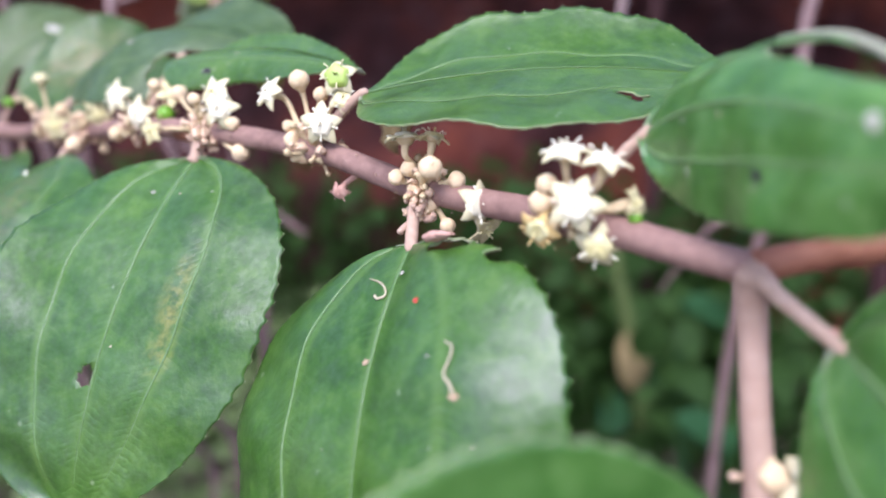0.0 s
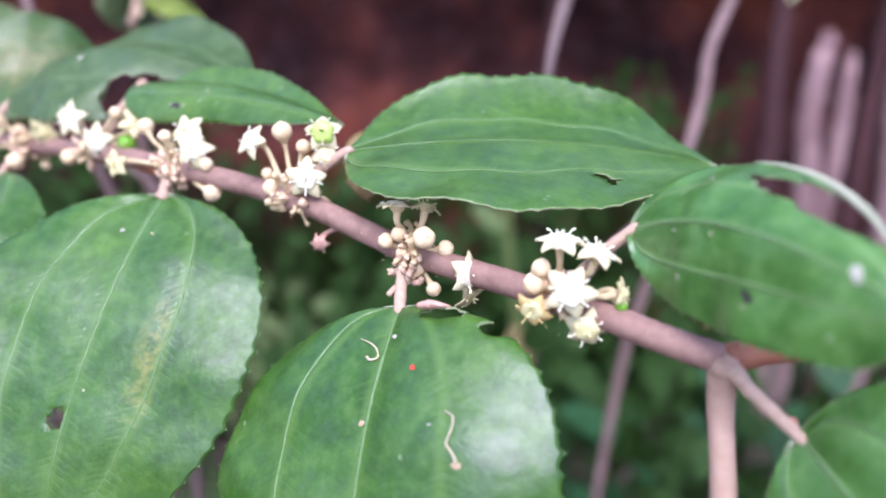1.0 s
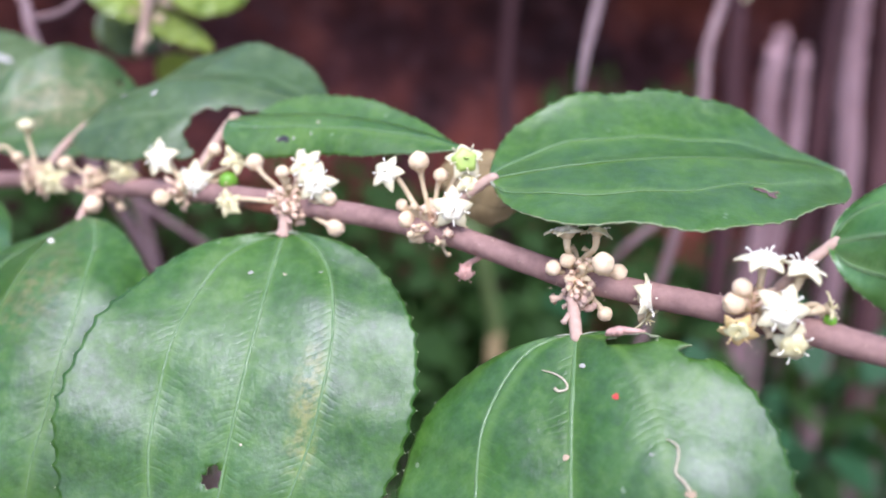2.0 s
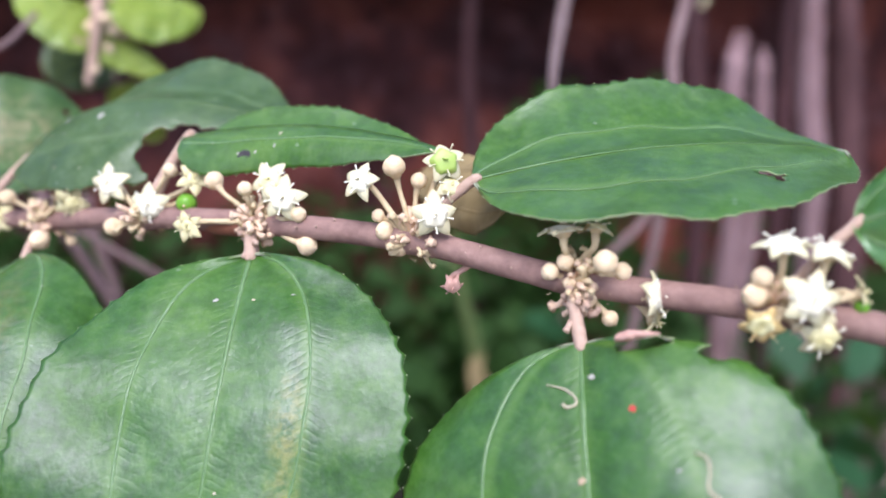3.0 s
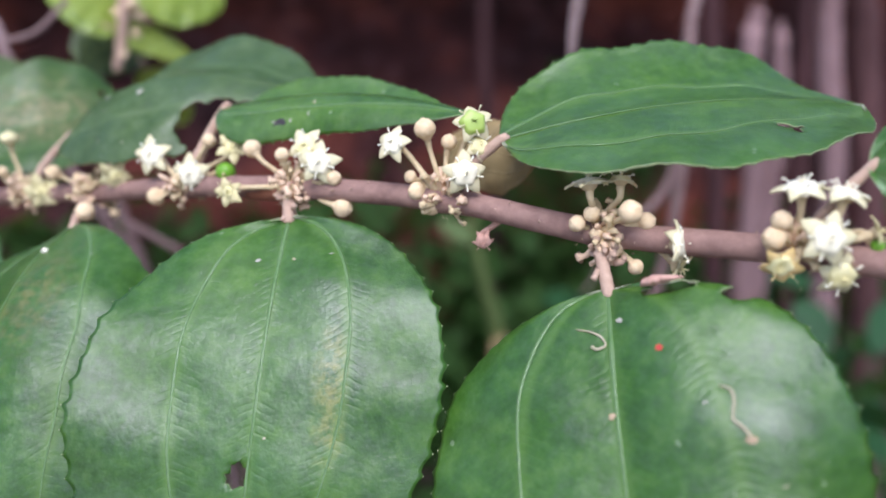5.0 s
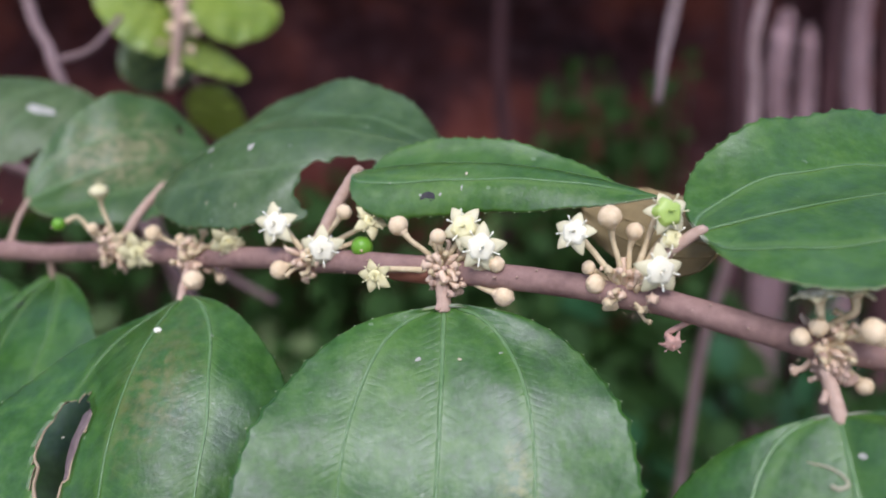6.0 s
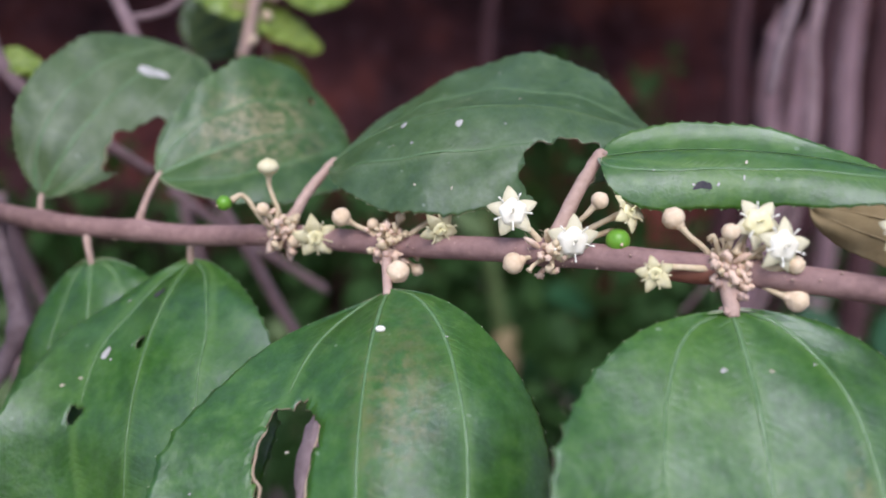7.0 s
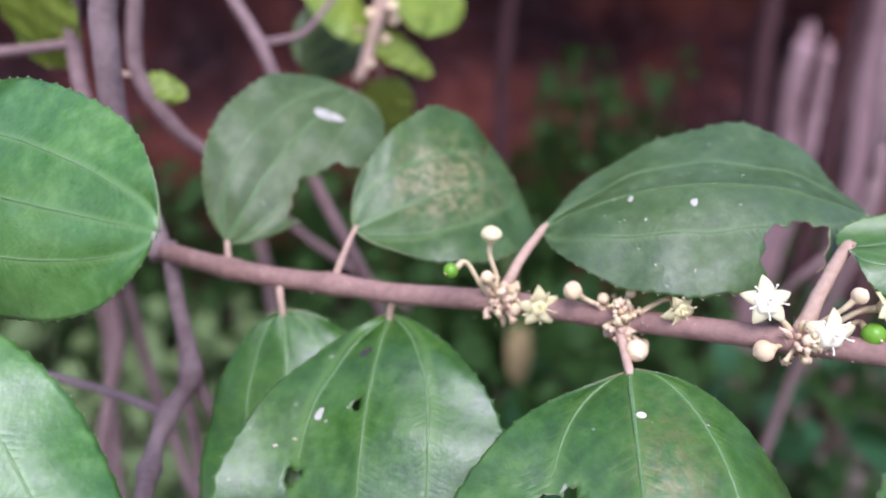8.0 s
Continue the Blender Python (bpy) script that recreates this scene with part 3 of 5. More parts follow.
l7 = leaf(branch, FRESH_SHEEN, UNDER, Blade((0.06809, 0.09878, 0.79344), (-0.816, -0.303, -0.492), (-0.051, -0.810, 0.584), 0.0411, 0.0256, 0.83, 0.39, -0.07, -0.69, 0.00, -0.06), 13, label="fresh green sharply toothed leaf", petiole_from=(0.0683, 0.1063, 0.7905), petiole_r=0.0009)


def parent_wave(parent, u, v):
    return WAVES[parent.name](np.float64(u), np.float64(v)) if parent.name in WAVES else 0.0


def spot(parent, blade, u, v, ru, rv, mat, name, label=""):
    """A small ragged patch lying on a blade."""
    q_ = np.random.RandomState(int(u * 900 + abs(v) * 7000))
    lift = 0.00016 + float(parent_wave(parent, u, v))
    pts, faces = [blade.at(u, v, lift + 0.00006)], []
    w = blade.W * float(blade.half(u))
    ph = q_.uniform(0, 6.28, 3)
    for k in range(18):
        a = 2 * math.pi * k / 18
        q = 1 + 0.16 * math.sin(2 * a + ph[0]) + 0.10 * math.sin(3 * a + ph[1]) + 0.05 * math.sin(7 * a + ph[2])
        pts.append(blade.at(u + ru * q * math.sin(a) / blade.L, v + rv * q * math.cos(a) / w, lift))
    faces = [(0, 1 + k, 1 + (k + 1) % 18) for k in range(18)]
    child(name, mesh_of(name, pts, faces, [mat]), parent, label)


B5, B4, B3, B2, B1 = Blade((0.03499, 0.13556, 0.80519), (-0.225, -0.847, -0.482), (-0.543, -0.301, 0.783), 0.0499, 0.0236, 0.83, 0.95, 0.55, -0.22, 0.96, 0.07), Blade((-0.00206, 0.15992, 0.80855), (-0.139, -0.917, -0.374), (-0.151, -0.354, 0.923), 0.0530, 0.0222, 0.93, 0.21, -0.23, -0.01, 1.02, 0.11), Blade((-0.03739, 0.17961, 0.80360), (-0.338, -0.937, -0.091), (-0.386, 0.050, 0.921), 0.0624, 0.0248, 1.02, 1.19, -0.62, 0.16, 1.49, 0.08), Blade((-0.06389, 0.20520, 0.79782), (-0.381, -0.903, -0.198), (-0.426, -0.019, 0.905), 0.0496, 0.0204, 1.22, 0.34, -0.68, 0.13, 1.27, 0.09), Blade((-0.08789, 0.22036, 0.80383), (0.439, 0.256, 0.861), (-0.034, -0.953, 0.301), 0.0376, 0.0122, 1.26, 0.15, 0.14, -0.08, 0.94, 0.20)
BU3, BU4, BU6 = Blade((-0.04283, 0.20173, 0.81396), (0.582, -0.436, 0.687), (-0.687, 0.188, 0.702), 0.0484, 0.0175, 1.11, -0.54, 0.65, 0.21, 1.35, -0.22), Blade((-0.01167, 0.17873, 0.82107), (0.922, -0.312, 0.229), (-0.051, 0.490, 0.870), 0.0413, 0.0097, 0.52, -1.98, 1.60, 0.33, 0.54, 0.07), Blade((0.05938, 0.12791, 0.82022), (0.319, -0.774, 0.547), (-0.945, -0.217, 0.243), 0.0290, 0.0104, 0.90, 1.00, 0.21, 0.15, 0.42, 0.39)
spot(l5, B5, 0.179, -0.27, 0.0003, 0.00045, SPOT_RED, "red_speck", "bright red speck")
spot(l5, B5, 0.092, -0.08, 0.0003, 0.0004, SPOT_WHITE, "white_speck")
spot(l5, B5, 0.30, 0.02, 0.0003, 0.0004, DRY_EDGE, "brown_speck")
for trail in ([(0.092, 0.23), (0.105, 0.12), (0.123, 0.05), (0.142, 0.03), (0.148, 0.08), (0.140, 0.11)], [(0.279, -0.48), (0.291, -0.52), (0.316, -0.52), (0.347, -0.50), (0.366, -0.53), (0.385, -0.55)]):
    line = spline([B5.at(u, v, 0.0002 + parent_wave(l5, u, v)) for u, v in trail], 6)
    child("leaf_mine", mesh_of("leaf_mine", *tube(line, [0.00006, 0.00012, 0.00012, 0.00015, 0.00020], 6, 0.1), [MINE]), l5, "pale winding insect trail")
spot(l5, B5, 0.39, -0.55, 0.0004, 0.0005, DRY_EDGE, "brown_speck")
scrap = spline([B5.at(u, v, 0.0006 + 0.0003 * k) for k, (u, v) in enumerate(((0.030, -0.40), (0.028, -0.50), (0.034, -0.62), (0.044, -0.74)))], 8)
child("torn_scrap", mesh_of("torn_scrap", *tube(scrap, [0.0002, 0.0009, 0.0011, 0.0007, 0.0002], 10, 0.22, 4, 0.5), [WITHERED]), l5, "curled withered scrap at the torn edge")
def skin(parent, blade, u, v, ru, rv, mat, label, lift):
    """A ragged remnant of dried leaf skin in a hole."""
    w = blade.W * float(blade.half(u))
    pts = [blade.at(u, v, lift)]
    for k in range(26):
        a = 2 * math.pi * k / 26
        q = 1 + 0.16 * math.sin(3 * a + 1) + 0.10 * math.sin(8 * a) + 0.06 * math.sin(13 * a + 2)
        pts.append(blade.at(u + ru * q * math.sin(a) / blade.L, v + rv * q * math.cos(a) / w, lift - 0.0001 * math.sin(5 * a)))
    top_ = len(pts)
    pts += [p - blade.m[:, 2] * 0.00006 for p in pts]
    faces = []
    for k in range(26):
        i, j = 1 + k, 1 + (k + 1) % 26
        faces += [(0, i, j), (top_, top_ + j, top_ + i), (i, top_ + i, top_ + j, j)]
    child("dried_skin", mesh_of("dried_skin", pts, faces, [mat]), parent, label)


SKIN = soft_material("dried_leaf_skin", (0.13, 0.085, 0.075), (0.27, 0.20, 0.18), 700, 0.8)
skin(l3, B3, 0.36, 0.27, 0.0068, 0.0013, SKIN, "pinkish grey remnant of dried leaf skin", -0.0004)
skin(l3, B3, 0.50, 0.62, 0.0020, 0.0022, SKIN, "dry greyish patch by the hole", 0.0003)
egg = B3.at(0.13, -0.05, 0.0002 + parent_wave(l3, 0.13, -0.05))
child("white_speck", mesh_of("white_speck", *ball(egg, (0.8, -0.5, 0.2), 0.00042, 1.5, 8, 10), [STAMEN]), l3, "tiny cream-white egg-like speck")
spot(l2, B2, 0.329, 0.40, 0.0008, 0.0007, SPOT_WHITE, "white_speck")
spot(l2, B2, 0.136, 0.18, 0.0008, 0.0008, SPOT_DARK, "dark_speck")
spot(u1, B1, 0.746, 0.10, 0.0012, 0.0024, SPOT_WHITE, "white_patch", "whitish torn patch")
spot(u4, BU4, 0.285, 0.75, 0.0010, 0.0008, SPOT_DARK, "dark_speck")
# tiny pale patches strewn over the blades, painted as small glints
q3 = np.random.RandomState(77)
for blade_, ob_, count, lo in ((BU3, u3, 16, 0.0), (BU4, u4, 7, 0.1), (B4, l4, 3, 0.0), (B5, l5, 3, 0.0), (B3, l3, 3, 0.0), (B2, l2, 5, 0.0), (BU6, u6, 5, 0.0)):
    for _ in range(count):
        u, v = q3.uniform(0.12, 0.62), q3.uniform(-0.8, 0.8)
        spot(ob_, blade_, u, v, q3.uniform(0.00007, 0.0002), q3.uniform(0.0001, 0.00038), SPOT_WHITE if q3.rand() < 0.7 else MINE, "pale_speck")
spot(u3, BU3, 0.279, 0.07, 0.00035, 0.0006, SPOT_WHITE, "pale_speck")
spot(u3, BU3, 0.453, 0.22, 0.0004, 0.0008, SPOT_WHITE, "pale_speck")
roll_u = np.linspace(0.40, 0.97, 30)
child("rolled_edge", mesh_of("rolled_edge", *tube(BU6.at(roll_u, -0.985 + 0 * roll_u, 0.0002), [0.00015, 0.0005, 0.0007, 0.0006, 0.0002], 10, 0.10, 6, 0.6), [UNDER]), u6, "pale felted underside of the rolled leaf edge")
spot(u6, BU6, 0.87, -0.05, 0.0005, 0.0007, SPOT_WHITE, "white_patch")
spot(u6, BU6, 0.522, 0.58, 0.0006, 0.0005, SPOT_DARK, "dark_speck")
spot(l4, B4, 0.142, 0.17, 0.0003, 0.0003, SPOT_WHITE, "white_speck")


# ---------------------------------------------------------------- flowers
def sepal_mesh(r0, r1, width, mat):
    """A pointed, keeled sepal lying along +x, in metres."""
    verts, faces = [], []
    n = 6
    for i in range(n + 1):
        s = i / n
        x = r0 + (r1 - r0) * s
        w = width * (1 - s) ** 0.8 * (1 - 0.35 * (1 - s) ** 3) + 0.00006
        z = -0.12 * r1 * s * s + 0.05 * r1 * math.sin(math.pi * s)
        verts += [(x, -w, z), (x, -w * 0.45, z - 0.00012), (x, 0, z + 0.0001), (x, w * 0.45, z - 0.00012), (x, w, z)]
        verts += [(x, -w * 0.9, z - 0.00022), (x, 0, z - 0.0003), (x, w * 0.9, z - 0.00022)]
    for i in range(n):
        a, b = i * 8, i * 8 + 8
        for p, q in ((0, 1), (1, 2), (2, 3), (3, 4), (4, 7), (7, 6), (6, 5), (5, 0)):
            faces.append((a + p, b + p, b + q, a + q))
    return mesh_of("sepal", verts, faces, [mat])


def stamen_mesh(r0, r1, mat):
    """A thin stamen hugged by its hooded petal, along +x."""
    line = spline([(r0, 0, 0.0), (r1 * 0.7, 0, 0.00025), (r1 * 0.92, 0, 0.0005), (r1, 0, 0.0004)], 4)
    v, f = tube(line, [0.00010, 0.00008, 0.00008, 0.00009], 6)
    hood = ball((r1, 0, 0.00042), (1, 0, 0.4), 0.00014, 1.4, 4, 6)
    return mesh_of("stamen", *join((v, f), hood), [mat])


def disc_mesh(r, mat, bowl=0.0):
    """The fleshy ten-lobed nectar disc with its two-horned style."""
    verts, faces = [], []
    rings, sides = 6, 30
    for i in range(rings + 1):
        s = i / rings
        for k in range(sides):
            a = 2 * math.pi * k / sides
            q = 1 + 0.09 * math.cos(5 * a) * s + 0.03 * math.cos(10 * a) * s
            rad = r * s * q
            z = 0.00055 * math.sqrt(max(0, 1 - s ** 2.5)) - bowl * (1 - s) ** 2 - (0.0004 if i == rings else 0)
            verts.append((rad * math.cos(a), rad * math.sin(a), z))
    for i in range(rings):
        for k in range(sides):
            a, b = i * sides + k, i * sides + (k + 1) % sides
            faces.append((a, b, b + sides, a + sides))
    style = join(tube([(0, 0, 0.0003), (0.0002, 0, 0.0009), (0.0004, 0, 0.0012)], [0.00016, 0.00010], 6), tube([(0, 0, 0.0003), (-0.0002, 0, 0.0009), (-0.0004, 0, 0.0012)], [0.00016, 0.00010], 6))
    return mesh_of("disc", *join((verts, faces), style), [mat])


def cup_mesh(r, mat):
    """The felted cup under the flower."""
    verts, faces = [], []
    sides = 16
    prof = [(0.3, -1.0), (0.62, -0.75), (0.9, -0.35), (1.0, 0.0), (0.8, 0.05)]
    for q, z in prof:
        for k in range(sides):
            a = 2 * math.pi * k / sides
            verts.append((r * q * math.cos(a), r * q * math.sin(a), r * z * 0.9 - 0.0001))
    for i in range(len(prof) - 1):
        for k in range(sides):
            a, b = i * sides + k, i * sides + (k + 1) % sides
            faces.append((a, b, b + sides, a + sides))
    return mesh_of("cup", verts, faces, [mat])


STYLE = {"flower": (SEPAL, DISC, STAMEN, PEDICEL), "flower_yellow": (SEPAL, DISC_YELLOW, STAMEN, PEDICEL), "old": (SEPAL_OLD, DISC_YELLOW, SEPAL_OLD, PEDICEL), "orange": (SEPAL_ORANGE, DISC_YELLOW, SEPAL_ORANGE, PEDICEL),
         "fruit_flower": (SEPAL, OVARY, SEPAL, PEDICEL), "dry": (WITHERED, WITHERED, WITHERED, WITHERED)}
WORDS = {"flower": "open cream-white star flower", "flower_yellow": "open pale yellow star flower", "old": "fading straw-yellow star flower", "orange": "apricot star flower with a yellow disc",
         "fruit_flower": "yellow star calyx round a green ovary", "dry": "withered rose-brown flower"}
SHARED = {}
for style, (a, b, c, d) in STYLE.items():
    SHARED[style] = (sepal_mesh(0.0007, 0.0029, 0.00136 if style != "dry" else 0.0007, a), disc_mesh(0.00168 if style != "old" else 0.0011, b, 0.0004 if style in ("old", "orange") else 0.0), stamen_mesh(0.0010, 0.0021, c), cup_mesh(0.00125, d))


def stalk(node, end, facing, seed, r=0.00038, mat=PEDICEL):
    a, b, f = np.array(node, float), np.array(end, float), np.array(facing, float)
    out = unit(b - a)
    bulge = np.linalg.norm(b - a) * 0.28
    c1, c2 = a + out * bulge + (0, 0, bulge * 0.15), b - f * bulge
    return mesh_of("pedicel", *tube(spline([a, c1, c2, b], 6), [r * 1.3, r, r * 0.95, r * 1.35], 8, 0.08, seed), [mat])


def blossom(kind, at, facing, size, node, seed):
    """One open flower: disc with cup, five sepals, five stamens, stalk."""
    rng_ = np.random.RandomState(seed)
    f = np.array(facing, float)
    sepal, disc, stamen, cup = SHARED[kind]
    q = Vector(f).to_track_quat("Z", "Y").to_matrix().to_4x4()
    s = size / 5.0
    m = Matrix.Translation(Vector(at) - branch.location) @ q @ Matrix.Rotation(rng_.uniform(0, 6.28), 4, "Z") @ Matrix.Diagonal((s, s, s, 1))
    ob = put("flower", disc, branch, WORDS[kind])
    ob.matrix_basis = m
    put("cup", cup, ob)
    reflex = {"flower": 4, "flower_yellow": 8, "old": -6, "orange": 2, "fruit_flower": 10, "dry": 25}[kind]
    for k in range(5):
        o = put("sepal", sepal, ob)
        o.matrix_basis = Matrix.Rotation(radians(72 * k + rng_.uniform(-5, 5)), 4, "Z") @ Matrix.Rotation(radians(reflex + rng_.uniform(-9, 9)), 4, "Y") @ Matrix.Diagonal((rng_.uniform(0.92, 1.06), rng_.uniform(0.9, 1.1), 1, 1))
        o = put("stamen", stamen, ob)
        o.matrix_basis = Matrix.Rotation(radians(36 + 72 * k + rng_.uniform(-9, 9)), 4, "Z") @ Matrix.Rotation(radians(rng_.uniform(-14, 10)), 4, "Y")
    back = np.array(at) - f * 0.0011 * s
    child("pedicel", stalk(node, back, f, seed, mat=WITHERED if kind == "dry" else PEDICEL), branch)
    return ob


def bud(kind, at, facing, size, node, seed):
    """A round felted bud with five faint ribs, on its stalk."""
    f = np.array(facing, float)
    r = size / 2000.0
    squash = 0.72 if kind == "bud_flat" else 0.93
    body = ball(at, f, r, squash, 10, 20, 5, 0.035)
    nub = ball(np.array(at) + f * r * squash * 0.92, f, r * 0.28, 0.6, 5, 8)
    neck = ball(np.array(at) - f * r * squash * 0.85, f, r * 0.5, 0.8, 5, 10)
    child("bud", mesh_of("bud", *join(body, nub, neck), [SEPAL_OLD if kind == "bud_flat" else BUD]), branch, "closed round felted bud")
    child("pedicel", stalk(node, np.array(at) - f * r * squash * 0.9, f, seed, 0.00033), branch)


def fruit(kind, at, facing, size, node, seed):
    """A small green fruit sitting in its dried calyx."""
    f = np.array(facing, float)
    r = size / 2000.0
    ob = child("young_fruit", mesh_of("young_fruit", *ball(at, f, r, 0.97, 12, 20), [FRUIT]), branch, "shiny green young fruit")
    child("style_tip", mesh_of("style_tip", *ball(np.array(at) + f * r * 0.97, f, r * 0.14, 1.6, 5, 8), [SCALE]), ob)
    q = Vector(-f).to_track_quat("Z", "Y").to_matrix().to_4x4()
    for k in range(5):
        o = put("sepal", SHARED["old"][0], ob)
        s = r / 0.0022
        o.matrix_basis = Matrix.Translation(Vector(np.array(at) - f * r * 0.7)) @ q @ Matrix.Rotation(radians(72 * k), 4, "Z") @ Matrix.Rotation(radians(35), 4, "Y") @ Matrix.Diagonal((s, s, s, 1))
    child("pedicel", stalk(node, np.array(at) - f * r, f, seed, 0.00036), branch)


def cluster(node, items, seed):
    """A tuft of flowers and buds from one node, with rusty scales at its foot."""
    r_ = np.random.RandomState(seed)
    base = np.array(NODE[node]) if node in NODE else np.array(node)
    for i, (kind, at, facing, size) in enumerate(items):
        to = np.array(at) - base
        foot = base + unit(to) * 0.0015 if kind != "dry" else np.array(at) + (0.0034, 0.0012, 0.0030)
        if kind.startswith("bud"):
            bud(kind, at, facing, size, foot, seed * 50 + i)
        elif kind in ("fruit", "fruit_small"):
            fruit(kind, at, facing, size, foot, seed * 50 + i)
        else:
            blossom(kind, at, facing, size, foot, seed * 50 + i)
    toward = unit(np.mean([np.array(q[1]) for q in items], axis=0) - base + (0, -0.0015, 0))
    for i in range(15 if node in NODE else 3):
        a = unit(toward + r_.normal(size=3) * 0.85)
        at = base + a * r_.uniform(0.0016, 0.0036)
        child("bud_scale", mesh_of("bud_scale", *tube(spline([base + a * 0.0013, at, at + unit(a + r_.normal(size=3) * 0.5) * r_.uniform(0.0005, 0.0011)], 4), [0.00030, r_.uniform(0.00034, 0.00050), 0.00030, 0.00006], 8, 0.25, seed * 31 + i), [SCALE if i % 3 else PEDICEL]), branch)
    for i in range(30 if node in NODE else 4):
        a = unit(toward * 1.2 + r_.normal(size=3) * 0.7)
        c1 = base + a * 0.0014
        c2 = c1 + a * r_.uniform(0.0008, 0.0022) + r_.normal(size=3) * 0.0003
        c3 = c2 + unit(a + r_.normal(size=3) * 0.9) * r_.uniform(0.0004, 0.0012)
        w = r_.uniform(0.00022, 0.00044)
        child("spent_stalk", mesh_of("spent_stalk", *join(tube(spline([c1, c2, c3], 4), [w * 1.2, w * 0.9, w * 0.95, w * 1.35], 8, 0.2, seed + i), ball(c3, c3 - c2, w * r_.uniform(1.2, 1.6), r_.uniform(0.35, 0.8), 5, 10, 5, 0.32)), [PEDICEL if i % 2 == 0 else SCALE]), branch)
    down = []
    for i in range(70 if node in NODE else 12):
        a = unit(toward + r_.normal(size=3) * 0.9)
        p = base + a * r_.uniform(0.0014, 0.0040)
        q = p + unit(a + r_.normal(size=3) * 0.8) * r_.uniform(0.0004, 0.0009)
        down.append(tube([p, (p + q) / 2 + r_.normal(size=3) * 0.00006, q], [0.00003, 0.000025, 0.00001], 4, 0.0, i))
    tagged(child("down", mesh_of("down", *join(*down), [PEDICEL]), branch, "short pale hairs at the foot of the flowers"), kind="stuff")


cluster("e", [
    ('bud_flat', (-0.0518, 0.1982, 0.8146), (-0.03, 0.02, 1.00), 3.0),
    ('fruit_small', (-0.0578, 0.1955, 0.8103), (-0.83, -0.55, -0.14), 2.1),
    ('old', (-0.0458, 0.1918, 0.8064), (-0.08, -0.99, 0.11), 5.5),
    ('bud', (-0.0527, 0.1950, 0.8095), (-0.60, -0.13, 0.79), 1.9),
    ('bud', (-0.0491, 0.1941, 0.8071), (0.31, -0.76, 0.57), 1.6),
    ('bud', (-0.0486, 0.1935, 0.8053), (0.47, -0.88, -0.09), 1.9),
    ('bud', (-0.0453, 0.1927, 0.8049), (0.80, -0.58, -0.11), 1.8),
], 21)
cluster("f", [
    ('bud', (-0.0424, 0.1894, 0.8101), (-0.86, 0.02, 0.52), 2.6),
    ('bud', (-0.0383, 0.1884, 0.8094), (-0.57, -0.23, 0.79), 1.6),
    ('bud', (-0.0358, 0.1816, 0.8053), (0.01, -1.00, -0.08), 3.0),
    ('bud', (-0.0326, 0.1857, 0.8037), (0.62, -0.65, -0.44), 1.7),
    ('old', (-0.0305, 0.1822, 0.8108), (0.16, -0.99, -0.04), 4.8),
    ('bud', (-0.0347, 0.1879, 0.8104), (0.32, -0.28, 0.91), 1.4),
], 22)
cluster("g", [
    ('flower', (-0.0229, 0.1762, 0.8150), (-0.32, -0.85, 0.43), 5.4),
    ('flower', (-0.0167, 0.1714, 0.8129), (-0.18, -0.96, 0.20), 5.5),
    ('bud', (-0.0228, 0.1745, 0.8090), (-0.90, 0.11, -0.43), 2.7),
    ('bud', (-0.0136, 0.1724, 0.8175), (0.59, -0.14, 0.79), 2.1),
    ('old', (-0.0103, 0.1714, 0.8165), (0.41, -0.72, 0.57), 4.5),
    ('fruit', (-0.0115, 0.1707, 0.8131), (-0.08, -1.00, 0.02), 2.9),
    ('bud', (-0.0190, 0.1722, 0.8117), (-0.34, -0.90, 0.27), 1.5),
], 23)
cluster("h", [
    ('bud', (-0.0069, 0.1670, 0.8171), (-0.58, 0.51, 0.64), 2.6),
    ('old', (-0.0102, 0.1631, 0.8121), (-0.27, -0.96, 0.10), 3.9),
    ('flower_yellow', (0.0008, 0.1626, 0.8180), (-0.27, -0.84, 0.48), 5.0),
    ('flower', (0.0025, 0.1600, 0.8162), (-0.08, -0.95, 0.30), 5.3),
    ('bud', (0.0053, 0.1595, 0.8099), (0.89, -0.39, -0.25), 2.7),
    ('bud', (-0.0024, 0.1625, 0.8170), (-0.14, -0.06, 0.99), 2.0),
    ('bud', (0.0044, 0.1599, 0.8140), (0.86, -0.38, 0.34), 2.1),
], 24)
cluster("i", [
    ('flower', (0.0123, 0.1546, 0.8195), (-0.50, -0.71, 0.50), 4.6),
    ('bud', (0.0165, 0.1551, 0.8210), (-0.20, -0.02, 0.98), 2.8),
    ('fruit_flower', (0.0224, 0.1527, 0.8220), (0.02, -0.88, 0.48), 5.0),
    ('flower_yellow', (0.0231, 0.1525, 0.8191), (0.27, -0.77, 0.57), 3.9),
    ('flower', (0.0208, 0.1498, 0.8162), (0.02, -0.98, 0.21), 5.1),
    ('bud', (0.0195, 0.1547, 0.8192), (0.19, -0.03, 0.98), 2.1),
    ('bud', (0.0144, 0.1552, 0.8148), (-0.83, -0.11, 0.55), 1.7),
    ('bud', (0.0151, 0.1545, 0.8130), (-0.91, -0.32, 0.25), 2.4),
    ('bud', (0.0168, 0.1535, 0.8110), (-0.59, -0.72, -0.38), 2.2),
    ('bud', (0.0189, 0.1536, 0.8119), (0.13, -0.99, -0.11), 1.6),
    ('bud', (0.0224, 0.1525, 0.8116), (0.77, -0.63, -0.14), 2.9),
    ('dry', (0.0229, 0.1491, 0.8073), (-0.06, -0.97, -0.24), 3.0),
], 25)
